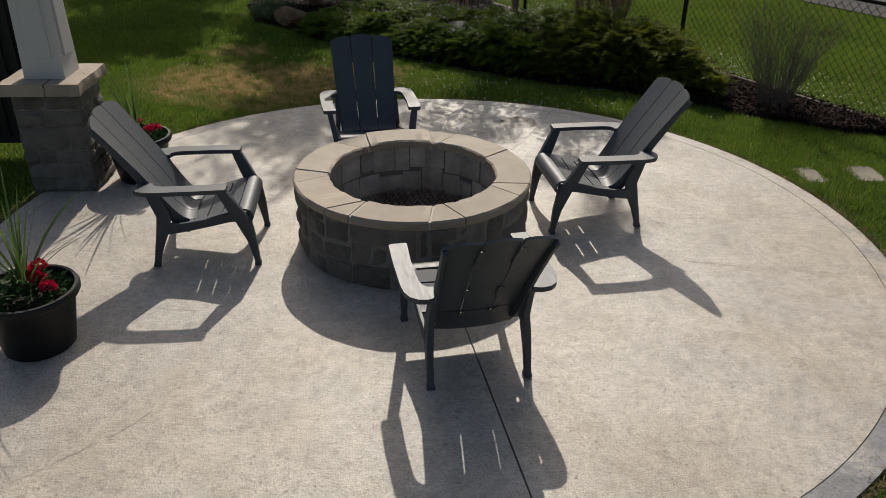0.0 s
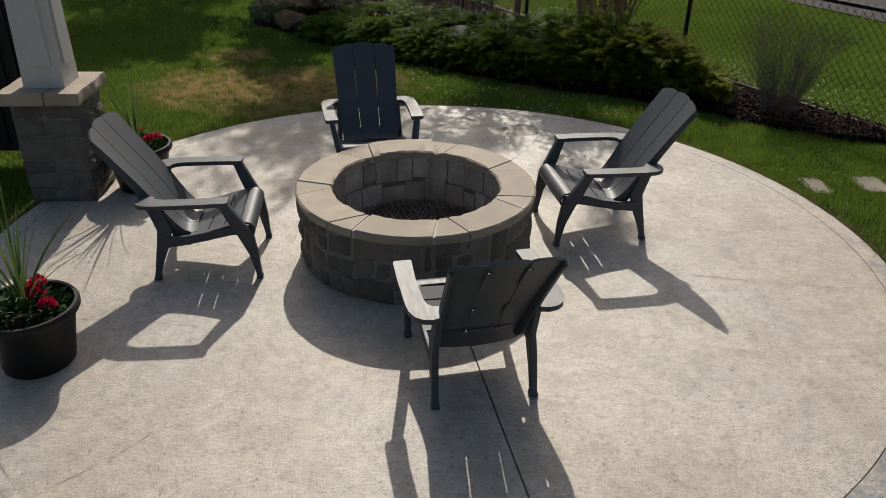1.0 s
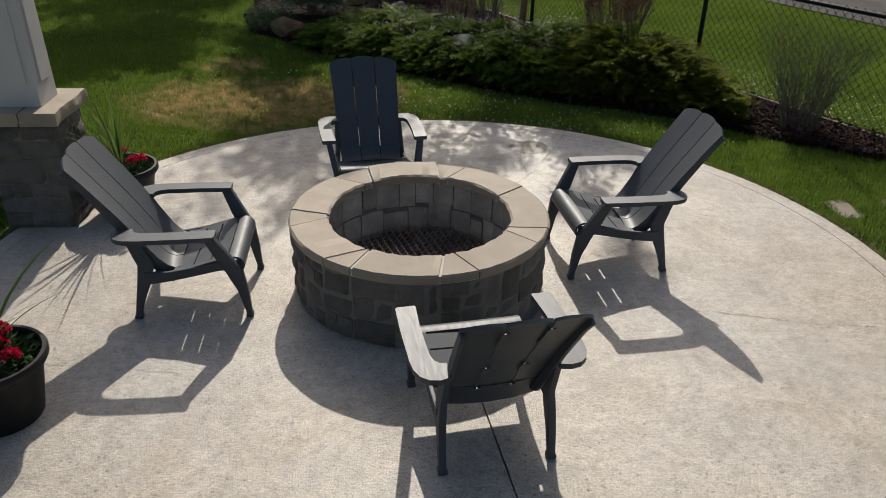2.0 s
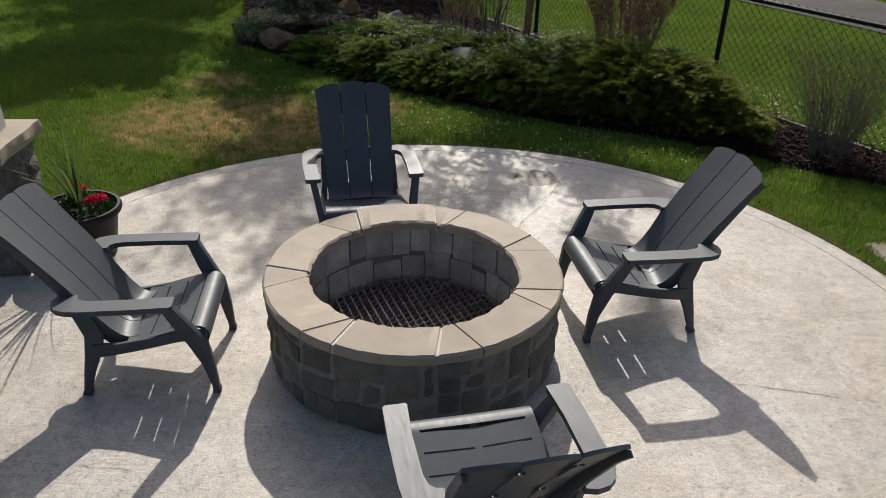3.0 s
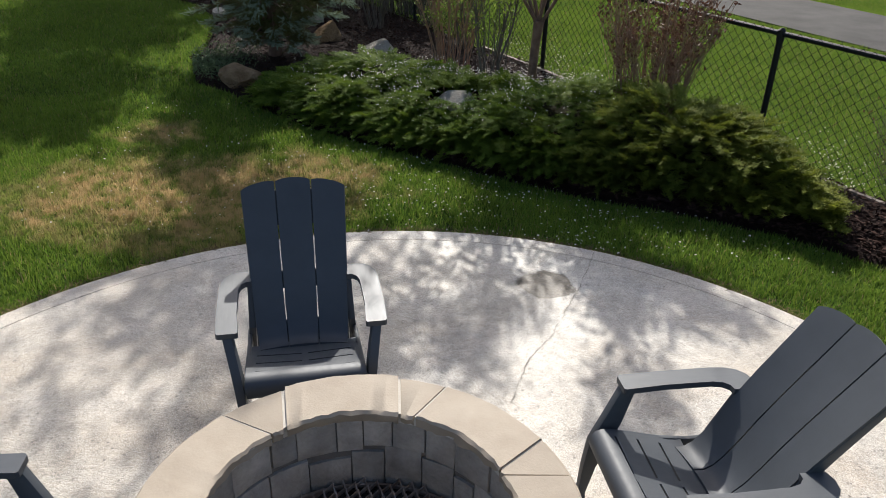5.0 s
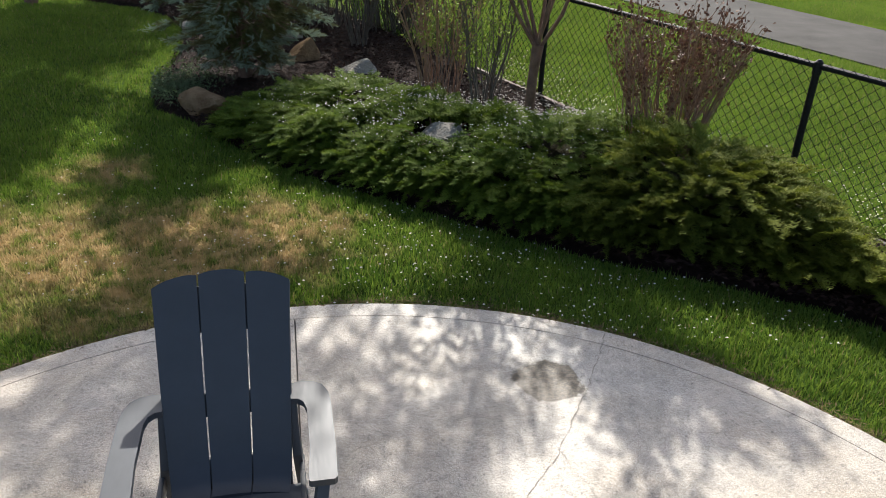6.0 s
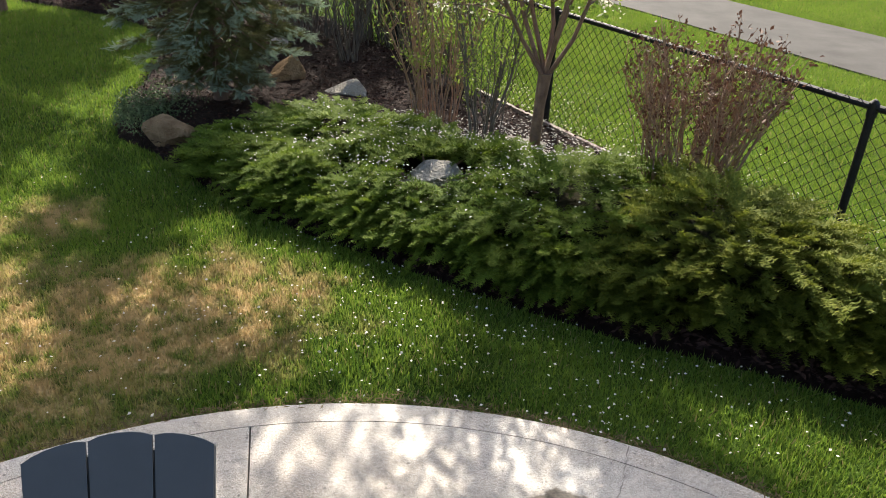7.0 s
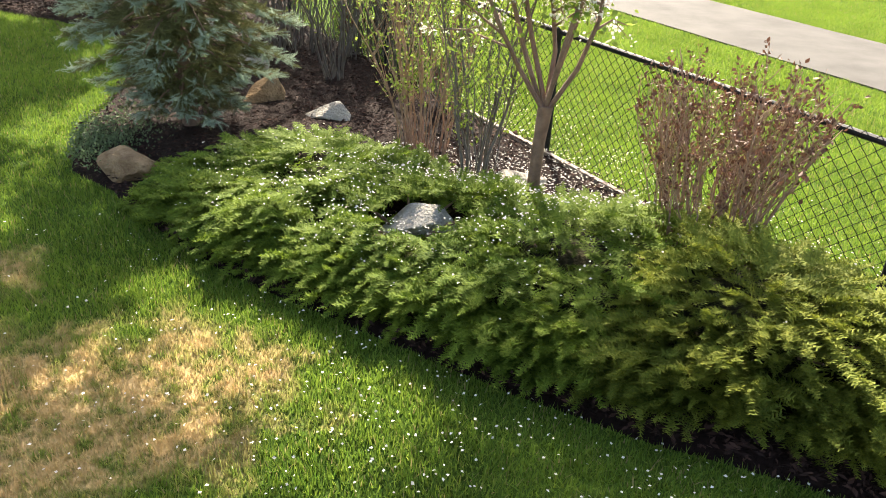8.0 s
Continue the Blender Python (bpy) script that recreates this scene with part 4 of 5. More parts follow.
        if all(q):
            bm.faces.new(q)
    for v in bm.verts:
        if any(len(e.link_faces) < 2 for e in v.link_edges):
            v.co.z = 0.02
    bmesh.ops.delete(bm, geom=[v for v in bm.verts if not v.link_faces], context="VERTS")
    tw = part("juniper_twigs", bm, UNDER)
    tagged(tw, "dark fill sheet painted as the shade inside the junipers", "shrub", kind="stuff")


junipers()


def stems_shrub(name, x, y, label, seed, count, spread, height, material, leaf_mat=None, leaves=0, leaf_size=(0.02, 0.045), base_r=0.12, thick=0.007, up_from=0.3, twigs=3):
    """A many-stemmed shrub: thin rising stems with side twigs, and leaves along them."""
    plant = empty(name, Matrix.Translation((x, y, 0.0)), label, "shrub")
    rnd, rng = random.Random(seed), np.random.default_rng(seed)
    spots, jit = [], 0.010 + 0.012 * height
    for k in range(count):
        bm = bmesh.new()
        a = rnd.uniform(0, 6.283)
        r0, r1, h = base_r * math.sqrt(rnd.random()), spread * math.sqrt(rnd.random()), height * rnd.uniform(0.72, 1.05)
        a1 = a + rnd.uniform(-0.5, 0.5)
        pts = []
        for i in range(6):
            t = i / 5
            r = r0 + (r1 - r0) * t ** 1.4
            aa = a + (a1 - a) * t
            pts.append(Vector((r * math.cos(aa) + rnd.uniform(-1, 1) * jit, r * math.sin(aa) + rnd.uniform(-1, 1) * jit, h * t)))
        w = thick * rnd.uniform(0.45, 1.4)
        tube(pts, [w * (1 - 0.65 * i / 5) for i in range(6)], 5, bm)
        for q in range(twigs):
            t = rnd.uniform(up_from, 0.98)
            i = min(int(t * 5), 4)
            p = pts[i].lerp(pts[i + 1], t * 5 - i)
            b = rnd.uniform(0, 6.283)
            ln = rnd.uniform(0.06, 0.20) * height
            e = p + Vector((math.cos(b) * 0.5, math.sin(b) * 0.5, 0.8)) * ln
            tube([p, p.lerp(e, 0.5) + Vector((0, 0, -0.01)), e], [w * 0.45, w * 0.35, w * 0.2], 4, bm)
            spots += [p.lerp(e, u) for u in (0.4, 0.7, 1.0)]
        spots += [pts[-1], pts[-1], pts[-2].lerp(pts[-1], 0.6)]
        part("stem", bm, material, plant)
    if leaves:
        pick = rng.integers(0, len(spots), leaves)
        pos = np.array([tuple(spots[i]) for i in pick]) + rng.normal(0, 0.022, (leaves, 3))
        d = rng.normal(0, 1, (leaves, 3)) + np.array([0, 0, 0.3])
        v, f = scatter(*leaf_template(0.55, 0.12), pos, turn_to(d, rng.random(leaves) * 6), rng.uniform(*leaf_size, leaves))
        raw("leaves", v, f, leaf_mat, plant)
    return plant


stems_shrub("dormant_shrub", 1.64, 9.07, "upright brown shrub with dried leaves behind the juniper", 3, 105, 0.66, 1.28, STEM, DEADLEAF, 3300, (0.018, 0.045), 0.30, 0.0075, 0.5, 5)
stems_shrub("leafing_shrub", 0.18, 10.02, "multi-stemmed shrub with fresh yellow-green leaves", 5, 15, 0.62, 1.85, GREYSTEM, LEAF, 1500, (0.02, 0.042), 0.12, 0.012, 0.25, 8)
stems_shrub("leafing_shrub", -0.28, 10.75, "arching shrub with sparse yellow-green leaves and tan stems", 6, 40, 0.85, 1.75, STEM, LEAF, 1900, (0.02, 0.042), 0.20, 0.007, 0.3, 7)
stems_shrub("bare_shrub", -1.45, 12.85, "dark leafless multi-stemmed shrub at the back", 9, 14, 1.0, 2.2, GREYSTEM, LEAF, 150, (0.03, 0.05), 0.12, 0.014, 0.2, 7)
stems_shrub("bare_shrub", -0.75, 13.2, "tangled leafless shrub with fine dark twigs", 10, 20, 0.75, 1.7, GREYSTEM, DEADLEAF, 500, (0.03, 0.05), 0.14, 0.009, 0.1, 7)
stems_shrub("bare_shrub", -0.15, 12.1, "bare brown shrub with fine tangled twigs", 13, 16, 0.7, 1.5, GREYSTEM, DEADLEAF, 400, (0.03, 0.05), 0.12, 0.008, 0.1, 7)
stems_shrub("bare_shrub", -1.2, 14.0, "dark thicket of bare stems by the fence", 14, 60, 0.8, 1.6, GREYSTEM, DEADLEAF, 900, (0.03, 0.06), 0.4, 0.010, 0.1, 8)
stems_shrub("bare_shrub", -2.2, 14.0, "dense twiggy shrub at the end of the bed", 11, 46, 0.8, 1.5, GREYSTEM, DEADLEAF, 500, (0.03, 0.05), 0.35, 0.009, 0.1, 7)
stems_shrub("twiggy_shrub", 3.16, 6.86, "grey twiggy leafless shrub beside the fence", 12, 150, 0.58, 0.98, GREYSTEM, DEADLEAF, 500, (0.012, 0.028), 0.16, 0.0024, 0.2, 9)
stems_shrub("clump_plant", -5.75, 15.75, "low silvery grey-green mound in the mulch at the back", 19, 70, 0.34, 0.30, GREYSTEM, COVER, 1800, (0.03, 0.06), 0.25, 0.004, 0.2, 3)
stems_shrub("clump_plant", -3.1, 12.6, "small grey-green clump at the lawn edge", 15, 60, 0.30, 0.30, GREYSTEM, COVER, 900, (0.03, 0.06), 0.2, 0.004, 0.2, 3)


def flowering_tree():
    x, y = 0.62, 9.72
    tree = empty("flowering_tree", Matrix.Translation((x, y, 0.0)), "young crab-apple tree with fresh leaves and white blossom", "tree")
    rnd, rng = random.Random(17), np.random.default_rng(17)
    smooth(part("trunk", tube([(0, 0, -0.02), (0.0, 0, 0.06), (-0.01, 0.0, 0.3), (0.0, 0.0, 0.6), (0.02, 0.0, 0.86)], [0.064, 0.052, 0.045, 0.042, 0.052], 12), BARK, tree), 60)
    spots = []
    for k in range(7):
        a = 0.5 + k * 2.4
        bm = bmesh.new()
        out, h = rnd.uniform(0.6, 1.2), rnd.uniform(2.7, 3.6)
        z_fork = rnd.uniform(0.74, 0.90)
        pts = [Vector((0.02, 0, z_fork))]
        for i in range(1, 7):
            t = i / 6
            pts.append(Vector((0.02 - 0.38 * t * t + math.cos(a) * out * (0.55 * t ** 0.6 + 0.45 * t * t) + rnd.uniform(-1, 1) * 0.05, math.sin(a) * out * (0.55 * t ** 0.6 + 0.45 * t * t) + rnd.uniform(-1, 1) * 0.05, z_fork + (h - z_fork) * t)))
        tube(pts, [0.019 * (1 - 0.78 * i / 6) for i in range(7)], 7, bm)
        for q in range(14):
            t = rnd.uniform(0.22, 1.0)
            i = min(int(t * 6), 5)
            p = pts[i].lerp(pts[i + 1], t * 6 - i)
            d = Vector((rnd.gauss(0, 1), rnd.gauss(0, 1), rnd.uniform(-0.1, 0.9))).normalized() * rnd.uniform(0.25, 0.65)
            m = p + d * 0.5 + Vector((0, 0, 0.05))
            tube([p, m, p + d], [0.010, 0.007, 0.003], 5, bm)
            for u in (0.35, 0.55, 0.75, 0.9, 1.0):
                spots.append(p + d * u)
            for _ in range(2):
                e = m + Vector((rnd.gauss(0, 1), rnd.gauss(0, 1), rnd.gauss(0.2, 0.7))).normalized() * 0.22
                tube([m, e], [0.005, 0.002], 4, bm)
                spots += [m.lerp(e, 0.6), e]
        part("limb", bm, BARK, tree)
    sp = np.array([tuple(p) for p in spots])
    pos = sp[rng.integers(0, len(sp), 21000)] + rng.normal(0, 0.07, (21000, 3))
    pos = pos[(pos[:, 2] > 2.1) | (rng.random(21000) < 0.09)]
    n = len(pos)
    v, f = scatter(*leaf_template(0.6, 0.12), pos, turn_to(rng.normal(0, 1, (n, 3)) + np.array([0, 0, -0.2]), rng.random(n) * 6), rng.uniform(0.035, 0.065, n))
    raw("leaves", v, f, LEAF, tree)
    n = 6000
    high = sp[sp[:, 2] > 1.1]
    pos = high[rng.integers(0, len(high), n // 5)].repeat(5, axis=0)[:n] + rng.normal(0, 0.022, (n // 5 * 5, 3))
    n = len(pos)
    v, f = scatter(*leaf_template(0.85, 0.15), pos, turn_to(rng.normal(0, 1, (n, 3)), rng.random(n) * 6), rng.uniform(0.018, 0.030, n))
    raw("blossom", v, f, PETAL, tree, "clusters of white blossom")


flowering_tree()


def spruce():
    x, y, top = -2.42, 11.15, 2.9
    tree = empty("blue_spruce", Matrix.Translation((x, y, 0.0)), "young blue-green spruce with drooping branches", "tree")
    rnd, rng = random.Random(23), np.random.default_rng(23)
    part("trunk", tube([(0, 0, -0.02), (0.01, 0, 0.8), (0, 0.01, 1.8), (0, 0, top)], [0.08, 0.06, 0.035, 0.006], 9), BARK, tree)
    inner, tips = ([], [], []), ([], [], [])
    for k in range(150):
        t = (k + 0.5) / 150
        z = 0.30 + (top - 0.42) * t ** 1.2
        R = (1.16 * (1 - z / (top + 0.1)) ** 0.6 + 0.06) * rnd.uniform(0.55, 1.14) * (0.34 + 0.66 * min(1.0, t * 2.4))
        a = k * 2.399 + rnd.uniform(-0.3, 0.3)
        out, side = Vector((math.cos(a), math.sin(a), 0)), Vector((-math.sin(a), math.cos(a), 0))
        f = lambda u: out * (R * u) + Vector((0, 0, z + 0.05 * u - (0.10 + 0.26 * R) * u * u + 0.16 * max(0, u - 0.7)))
        part("branch", tube([f(0), f(0.5), f(0.95)], [0.012, 0.008, 0.003], 5), BARK, tree)
        # side shoots, flat near the tip, hanging nearer the trunk
        for q in range(int(7 + 15 * R)):
            u = 0.22 + 0.80 * rnd.random() ** 0.75
            s = rnd.choice((-1, 1))
            ln = (0.30 * R * (1.15 - u) + 0.07) * rnd.uniform(0.6, 1.1)
            hang = 0.55 * (1.05 - u) + rnd.uniform(-0.05, 0.15)
            d = (out * (0.55 + 0.5 * u) + side * s * (1.0 - 0.5 * u) + Vector((0, 0, -hang))).normalized()
            c = f(min(u, 1.0))
            n = max(2, int(ln / 0.035))
            for i in range(n):
                p = c + d * ln * (i + 0.3) / n + Vector((0, 0, -0.05 * ln * (i / n) ** 2))
                outer = u > 0.60 and i >= n - 2 and rnd.random() < 0.75
                for _ in range(2):
                    hold = tips if outer else inner
                    hold[0].append(tuple(p + Vector((rnd.gauss(0, 0.008), rnd.gauss(0, 0.008), rnd.gauss(0, 0.008)))))
                    hold[1].append(tuple(d + Vector((rnd.gauss(0, 0.45), rnd.gauss(0, 0.45), rnd.gauss(0, 0.30)))))
                    hold[2].append(rnd.uniform(0.065, 0.11))
    for name, (pos, d, size), mat, label in (("needles", inner, SPRUCE, ""), ("new_growth", tips, SPRUCE_TIP, "pale blue-green new needles at the branch tips")):
        v, f = scatter(*needle_template(), np.array(pos), turn_to(np.array(d), rng.random(len(pos)) * 6), size)
        raw(name, v, f, mat, tree, label)


spruce()


def shade_tree(x, y, label, seed, base, lo, hi, rad, n, lean=(0, 0)):
    """A taller tree at the back of the garden whose crown shades the lawn."""
    tree = empty("garden_tree", Matrix.Translation((x, y, 0.0)), label, "tree")
    rnd, rng = random.Random(seed), np.random.default_rng(seed)
    lx, ly = lean
    part("trunk", tube([(0, 0, -0.03), (0.02, 0, lo * 0.4), (lx * 0.5, ly * 0.5, lo * 0.8), (lx, ly, (lo + hi) / 2), (lx, ly, hi)], [base, base * 0.8, base * 0.65, base * 0.4, 0.01], 10), BARK, tree)
    spots = []
    for k in range(16):
        a, z0 = k * 2.4, lo * 0.85 + (hi - lo) * 0.7 * k / 16
        z1 = min(hi, z0 + rnd.uniform(0.3, 1.0))
        r = rad * rnd.uniform(0.6, 1.05) * math.sqrt(max(0.1, 1 - ((z1 - (lo + hi) / 2) / ((hi - lo) / 2 + 0.2)) ** 2))
        e = Vector((lx + math.cos(a) * r, ly + math.sin(a) * r, z1))
        s = Vector((lx * 0.8, ly * 0.8, z0))
        part("limb", tube([s, s.lerp(e, 0.5) + Vector((0, 0, 0.12)), e], [base * 0.3, base * 0.18, 0.006], 6), BARK, tree)
        for q in range(26):
            u = rnd.uniform(0.35, 1.05)
            spots.append(tuple(s.lerp(e, u) + Vector((rnd.gauss(0, 0.26), rnd.gauss(0, 0.26), rnd.gauss(0, 0.2))) * (rad / 1.2)))
    sp = np.array(spots)
    pos = sp[rng.integers(0, len(sp), n)] + rng.normal(0, 0.10, (n, 3))
    v, f = scatter(*leaf_template(0.65, 0.1), pos, turn_to(rng.normal(0, 1, (n, 3)), rng.random(n) * 6), rng.uniform(0.07, 0.14, n))
    raw("leaves", v, f, LEAF, tree)


shade_tree(-3.65, 13.55, "tall garden tree behind the planting bed", 41, 0.03, 4.4, 6.0, 1.05, 3900, (2.05, -1.1))
shade_tree(-5.9, 18.1, "broad garden tree beyond the lawn", 43, 0.12, 3.2, 4.9, 1.9, 19000, (0.1, 0.0))
shade_tree(-6.9, 14.8, "leafy garden tree at the side of the lawn", 45, 0.10, 3.4, 4.6, 1.25, 12000, (2.1, -0.5))

# added out of view, only to shade the mulch and bare shrubs
shade_tree(-2.3, 18.4, "unseen tree added to shade the back of the bed", 47, 0.10, 3.3, 4.8, 1.5, 8500, (0.4, 0.0))


# ---- fence ----
def fence():
    fc = empty("chain_link_fence", Matrix.Identity(4), "black vinyl-coated chain-link fence with a top rail", "fence")
    d = Vector((1.0, -1.395, 0)).normalized()
    nrm = Vector((-d.y, d.x, 0))
    o = Vector((2.56, fence_y(2.56), 0))
    for k in range(-4, 4):
        p = o + d * (3.048 * k)
        post = part("post", tube([(p.x, p.y, -0.1), (p.x, p.y, 1.05), (p.x, p.y, 1.07)], [0.026, 0.026, 0.018], 12), BLACK, fc)
        part("post_cap", tube([(p.x, p.y, 1.0), (p.x, p.y, 1.085), (p.x, p.y, 1.105)], [0.032, 0.032, 0.012], 12), BLACK, post)
    a, b = o - d * 12.2, o + d * 9.6
    part("top_rail", tube([a + Vector((0, 0, 1.06)), b + Vector((0, 0, 1.06))], 0.022, 10), BLACK, fc)
    # woven wires: each one a zigzag that rises from ground to top
    w, h, z0 = 0.045, 0.045, 0.02
    n, rows = int((b - a).length / w), 24
    base = a - nrm * 0.035
    verts, faces = [], []
    r = 0.0034
    off = [(r, 0), (-r * 0.5, r * 0.87), (-r * 0.5, -r * 0.87)]
    dv, nv = np.array(d), np.array(nrm)
    for i in range(n):
        for j in range(rows + 1):
            u = w * i + (w / 2 if (i + j) % 2 else -w / 2)
            p = np.array(base) + dv * u + np.array([0, 0, z0 + h * j]) + nv * (0.003 if (i + j) % 2 else -0.003)
            q = len(verts)
            for e, g in off:
                verts.append(p + dv * e + nv * g)
            if j:
                for s in range(3):
                    t = (s + 1) % 3
                    faces.append((q - 3 + s, q - 3 + t, q + t, q + s))
    mesh = raw("wire_mesh", np.array(verts), np.array(faces), BLACK, fc, "diamond-woven black wire")
    # timber edging under the fence
    ed = empty("timber_edging", Matrix.Identity(4), "weathered timber edging board under the fence", "edging")
    q = a + d * 8.0
    for k in range(5):
        s, e = q + d * (2.2 * k), q + d * (2.2 * k + 2.19)
        up, th = Vector((0, 0, 1)), nrm * 0.022
        s2, e2 = s - nrm * 0.06, e - nrm * 0.06
        bm = loft([[c - th + up * -0.05, c + th + up * -0.05, c + th + up * 0.055, c - th + up * 0.055] for c in (s2, e2)], 0.004)
        part("board", bm, TIMBER, ed)


fence()


# ---- path beyond the fence ----
def path():
    p, q = Vector((2.64, 17.2, 0)), Vector((4.85, 13.84, 0))
    d = (q - p).normalized()
    nrm = Vector((-d.y, d.x, 0))
    bm = bmesh.new()
    rows = []
    for k in range(-40, 41):
        c = p + d * (k * 0.8)
        wob = 0.03 * noise.noise(Vector((k * 0.9, 1, 0)))
        rows.append([bm.verts.new(c + nrm * t + Vector((0, 0, z))) for t, z in ((wob, -0.06), (wob, -0.008), (1.15, 0.006), (2.3 + wob, -0.008), (2.3 + wob, -0.06))])
    for r, s in zip(rows, rows[1:]):
        for i in range(4):
            bm.faces.new((r[i], r[i + 1], s[i + 1], s[i]))
    tagged(part("road", bm, ASPHALT), "pale grey paved footpath beyond the fence", "path", kind="structure")


path()

for k, (x, y, sx, sy, rz) in enumerate(((2.975, 5.20, 0.20, 0.33, 8), (3.44, 5.28, 0.24, 0.34, 5), (3.95, 5.30, 0.26, 0.33, 12))):
    rnd = random.Random(60 + k)
    ring = []
    for i in range(20):
        a = 2 * math.pi * i / 20
        c, s = math.cos(a), math.sin(a)
        r = 1 / max(abs(c), abs(s)) ** 0.8 * (1 + rnd.uniform(-0.04, 0.04))
        ring.append(Vector((c * r * sx / 2, s * r * sy / 2, 0)))
    bm = loft([[p + Vector((0, 0, -0.03)) for p in ring], [p + Vector((0, 0, 0.012)) for p in ring], [p * 0.94 + Vector((0, 0, 0.02)) for p in ring]])
    st = part("stepping_stone", bm, STEPSTONE)
    st.location, st.rotation_euler.z = (x, y, -0.040), radians(rz)
    tagged(st, "tan flagstone stepping stone set in the lawn", "stepping stone", "stepping stones")


# ---- grass, petals, small growth ----
def in_bed(x, y):
    lo = np.interp(x, [-9.0, -7.0, -5.2, -4.5, -3.9, -3.45, -3.35, -3.05, -2.5, -1.83, -1.26, -0.35, 0.43, 1.1, 1.73, 2.4, 2.9, 3.65, 4.2], [16.6, 15.45, 14.75, 14.2, 13.3, 11.6, 10.9, 10.1, 9.72, 9.08, 8.66, 8.18, 7.76, 7.47, 7.28, 7.0, 6.62, 6.25, 6.2])
    hi = np.where(x < -3.0, 19.0, 10.76 - 1.395 * (x - 1.02))
    return (y > lo + 0.02) & (y < hi) & (x > -9.0) & (x < 4.2)


def on_path(x, y):
    d = np.array([2.21, -3.36]) / math.hypot(2.21, 3.36)
    t = (x - 2.64) * -d[1] + (y - 17.2) * d[0]
    return (t > -0.02) & (t < 2.32)


def lawn():
    rng = np.random.default_rng(77)
    zones = (("wide", -10.0, 10.0, -5.0, 20.0, 1100, 1.15), ("near", -6.5, 5.2, 4.4, 9.4, 8000, 1.0), ("left", -9.5, -0.8, 8.2, 20.0, 3400, 1.0), ("side", -5.0, -2.4, 2.4, 5.6, 3500, 1.0), ("right", 1.2, 6.0, 0.2, 5.6, 4500, 1.0), ("beyond", -1.0, 10.0, 4.5, 22.0, 3800, 1.0))
    allv = []
    for name, x0, x1, y0, y1, dens, big in zones:
        n = int((x1 - x0) * (y1 - y0) * dens)
        x, y = rng.uniform(x0, x1, n), rng.uniform(y0, y1, n)
        ok = ~in_bed(x, y) & ~on_path(x, y) & (np.hypot(x - PATIO.x, y - PATIO.y) > PATIO_R + 0.012 + 0.02 * rng.random(n))
        walk_a = np.degrees(np.arctan2(y - PATIO.y, x - PATIO.x)) % 360
        ok &= ~((walk_a > 194.5) & (walk_a < 255.5) & (np.hypot(x - PATIO.x, y - PATIO.y) < 6.2))
        edge = np.minimum(np.minimum(x - x0, x1 - x), np.minimum(y - y0, y1 - y))
        ok &= rng.random(n) < np.clip(edge / 1.0, 0.0, 1.0)
        past = y > 10.76 - 1.395 * (x - 1.02)
        ok &= past if name == "beyond" else (~past if name != "wide" else True)
        for sx, sy, wx, wy in ((2.975, 5.20, 0.07, 0.12), (3.44, 5.28, 0.09, 0.13), (3.95, 5.30, 0.10, 0.13)):
            ok &= ~((np.abs(x - sx) < wx) & (np.abs(y - sy) < wy))
        ok &= ~((np.abs(x + 2.752) < 0.26) & (np.abs(y - 4.441) < 0.26))
        x, y = x[ok], y[ok]
        n = len(x)
        a, lean = rng.random(n) * 6.283, np.abs(rng.normal(0, 0.55, n))
        clump = 0.5 + 0.5 * np.sin(x * 7.3 + np.sin(y * 5.1) * 2) * np.sin(y * 6.7 + np.sin(x * 4.3) * 2)
        h = rng.uniform(0.026, 0.052, n) * big * (0.75 + 0.5 * clump)
        w = rng.uniform(0.0026, 0.0046, n) * big
        base = np.stack([x, y, np.full(n, -0.036)], 1)
        side = np.stack([np.cos(a), np.sin(a), np.zeros(n)], 1) * w[:, None]
        b = a + 1.57 + rng.normal(0, 0.5, n)
        tip = base + np.stack([np.cos(b) * lean * h, np.sin(b) * lean * h, h], 1)
        allv.append(np.stack([base - side, base + side, tip], 1).reshape(-1, 3))
    v = np.concatenate(allv)
    g = raw("grass", v, np.arange(len(v)).reshape(-1, 3), GRASS)
    tagged(g, "short mown lawn grass with a straw-coloured dry patch", "grass", kind="stuff")


lawn()


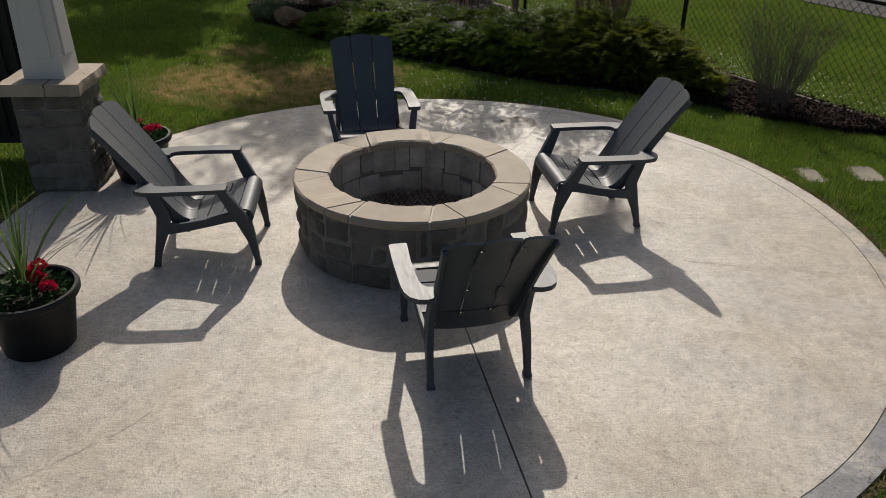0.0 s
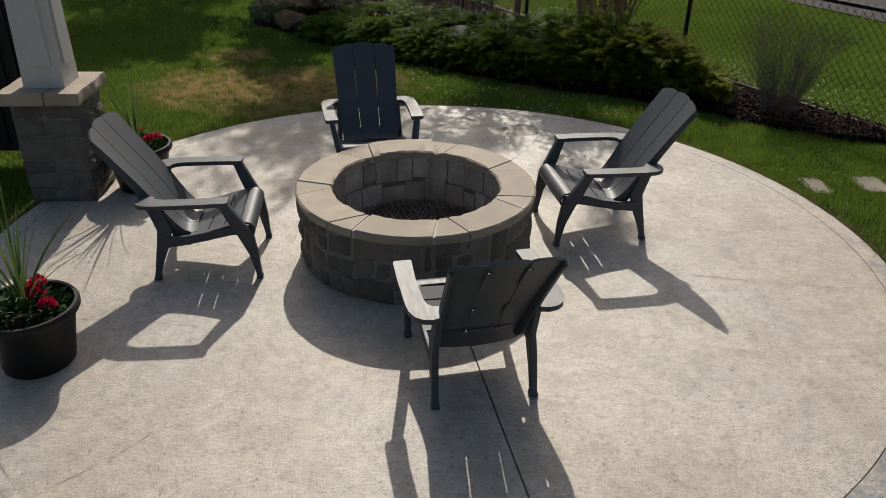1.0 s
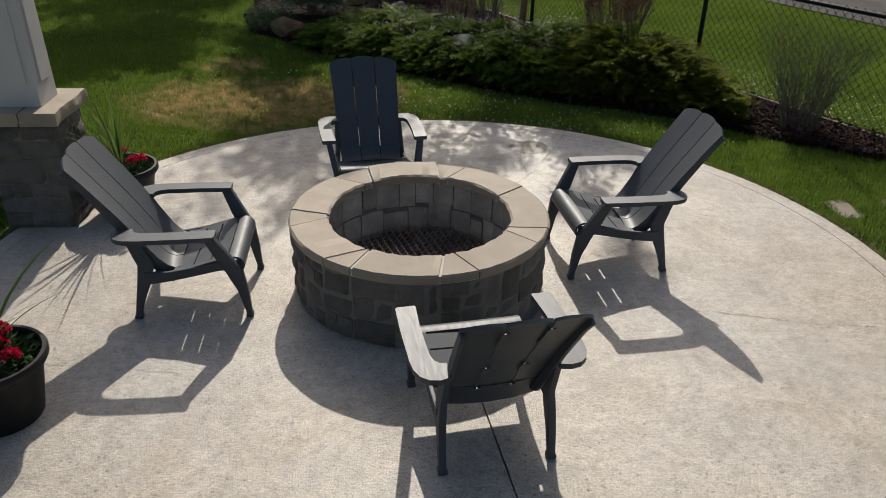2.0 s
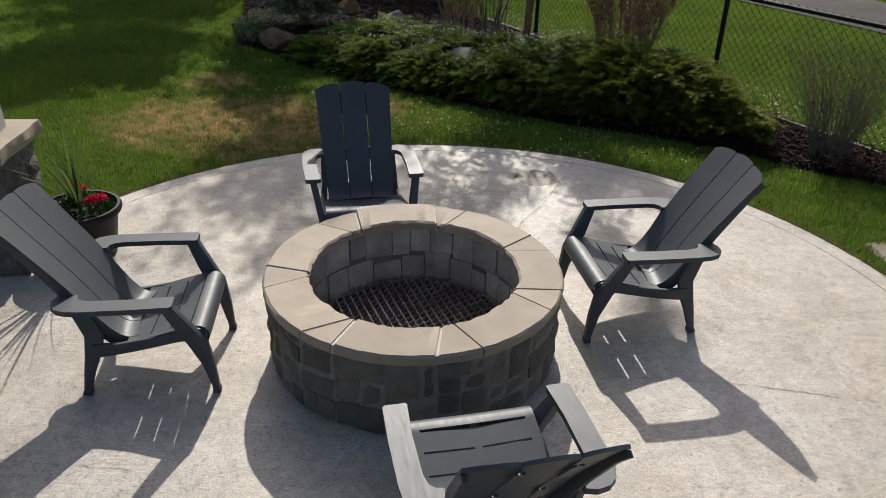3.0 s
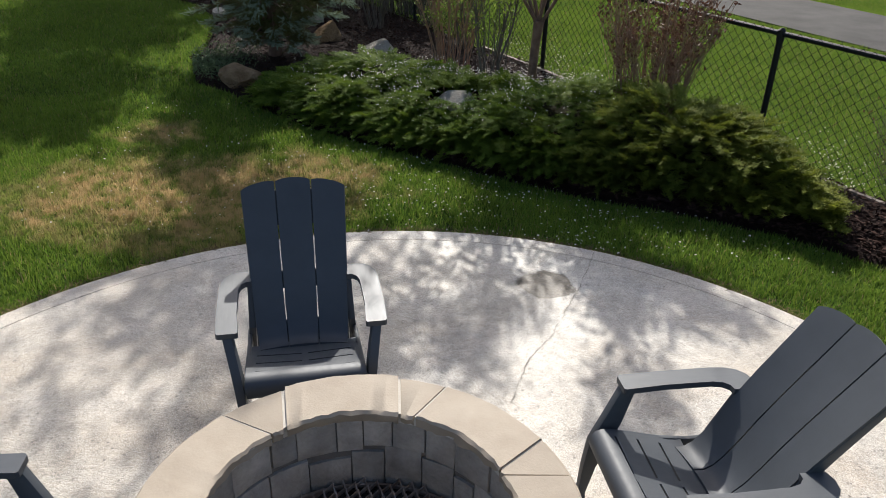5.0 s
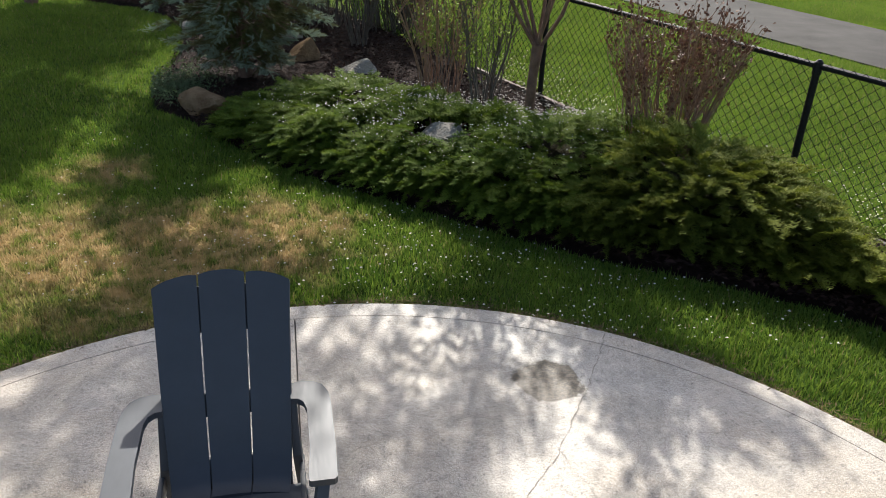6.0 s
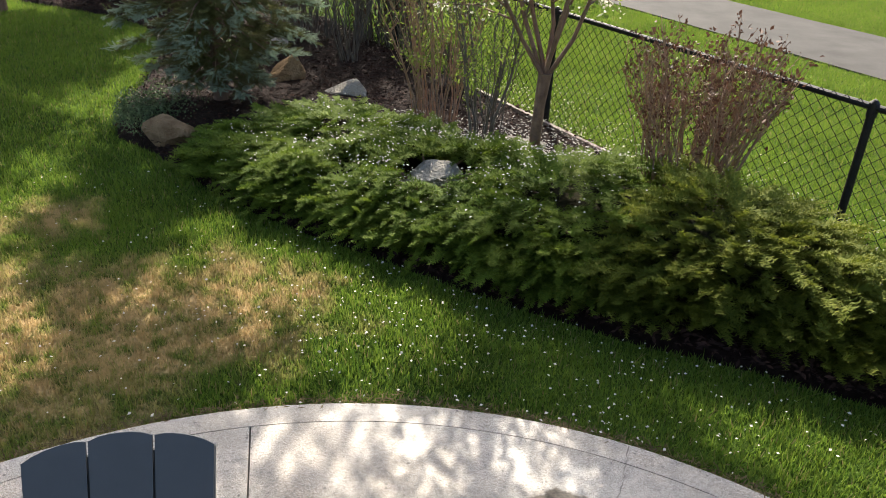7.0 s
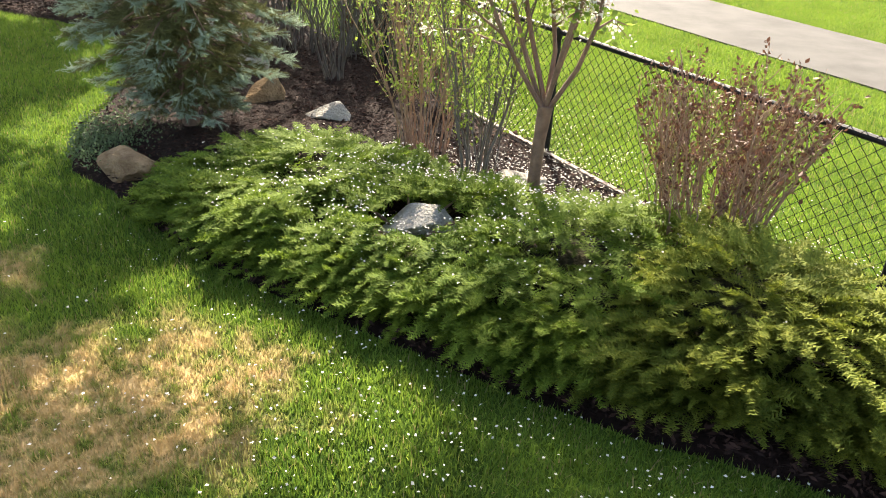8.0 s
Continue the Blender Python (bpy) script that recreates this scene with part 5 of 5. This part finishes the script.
def petals():
    rng = np.random.default_rng(91)
    pos = []
    n = 1050
    x, y = rng.normal(0.5, 1.25, n), rng.uniform(6.6, 9.0, n)
    keep = ~in_bed(x, y) & (np.hypot(x - PATIO.x, y - PATIO.y) > PATIO_R) & (rng.random(n) < 0.95)
    pos.append(np.stack([x, y, np.full(n, -0.002) + rng.random(n) * 0.012], 1)[keep])
    n = 330
    x, y = rng.uniform(-3.2, 3.0, n), rng.uniform(6.5, 9.5, n)
    keep = ~in_bed(x, y) & (np.hypot(x - PATIO.x, y - PATIO.y) > PATIO_R)
    pos.append(np.stack([x, y, np.full(n, 0.002) + rng.random(n) * 0.012], 1)[keep])
    n = 1900
    x, y = rng.normal(0.1, 1.0, n), rng.normal(9.4, 0.55, n)
    hh = np.array([juniper_height(a, b) for a, b in zip(x, y)])
    keep = (hh > 0) & in_bed(x, y)
    pos.append(np.stack([x, y, hh + 0.03 + 0.05 * rng.random(n)], 1)[keep])
    n = 2200
    x, y = rng.normal(0.45, 0.55, n), rng.normal(10.3, 0.40, n)
    hh = np.array([juniper_height(a, b) for a, b in zip(x, y)])
    keep = (hh <= 0) & in_bed(x, y)
    pos.append(np.stack([x, y, np.full(n, 0.062) + 0.02 * rng.random(n)], 1)[keep])
    n = 1700
    x = rng.uniform(0.2, 4.6, n)
    y = 10.76 - 1.395 * (x - 1.02) + np.abs(rng.normal(0, 0.9, n)) + 0.05
    pos.append(np.stack([x, y, np.full(n, 0.0) + rng.random(n) * 0.012], 1))
    p = np.concatenate(pos)
    n = len(p)
    d = np.stack([rng.normal(0, 1, n), rng.normal(0, 1, n), rng.normal(0, 0.25, n)], 1)
    v, f = scatter(*leaf_template(0.75, 0.12), p, turn_to(d, rng.normal(0, 0.5, n)), rng.uniform(0.012, 0.022, n))
    tagged(raw("fallen_petals", v, f, PETAL), "white blossom petals fallen on lawn and bed", "petals", kind="stuff")
    # small leafy ground cover round the tan boulder
    n = 3600
    x, y = rng.normal(-3.0, 0.20, n), rng.normal(10.5, 0.38, n)
    keep = in_bed(x, y)
    p = np.stack([x, y, 0.03 + 0.13 * rng.random(n)], 1)[keep]
    n = len(p)
    d = rng.normal(0, 1, (n, 3)) + np.array([0, 0, 0.5])
    v, f = scatter(*leaf_template(0.7, 0.1), p, turn_to(d, rng.random(n) * 6), rng.uniform(0.015, 0.035, n))
    tagged(raw("ground_cover", v, f, COVER), "low grey-green ground cover at the bed's tip", "ground cover", kind="stuff")


petals()


def edge_thatch():
    """Dry clippings along the slab's rim."""
    rng = np.random.default_rng(5)
    n = 9000
    a = rng.random(n) * 6.283
    r = PATIO_R + np.abs(rng.normal(0, 0.035, n)) + 0.004 - 0.035 * (rng.random(n) < 0.08) * rng.random(n)
    pos = np.stack([PATIO.x + r * np.cos(a), PATIO.y + r * np.sin(a), np.where(r < PATIO_R, 0.004, -0.012)], 1)
    d = np.stack([rng.normal(0, 1, n), rng.normal(0, 1, n), np.abs(rng.normal(0, 0.2, n))], 1)
    v, f = scatter(*leaf_template(0.16, 0.03), pos, turn_to(d, rng.normal(0, 0.4, n)), rng.uniform(0.02, 0.05, n))
    tagged(raw("grass_clippings", v, f, leaf_material("dry_clipping", (0.07, 0.05, 0.025), (0.26, 0.20, 0.10), 0.2, 5, 0.9)), "dry brown clippings along the patio edge", "clippings", kind="stuff")


edge_thatch()
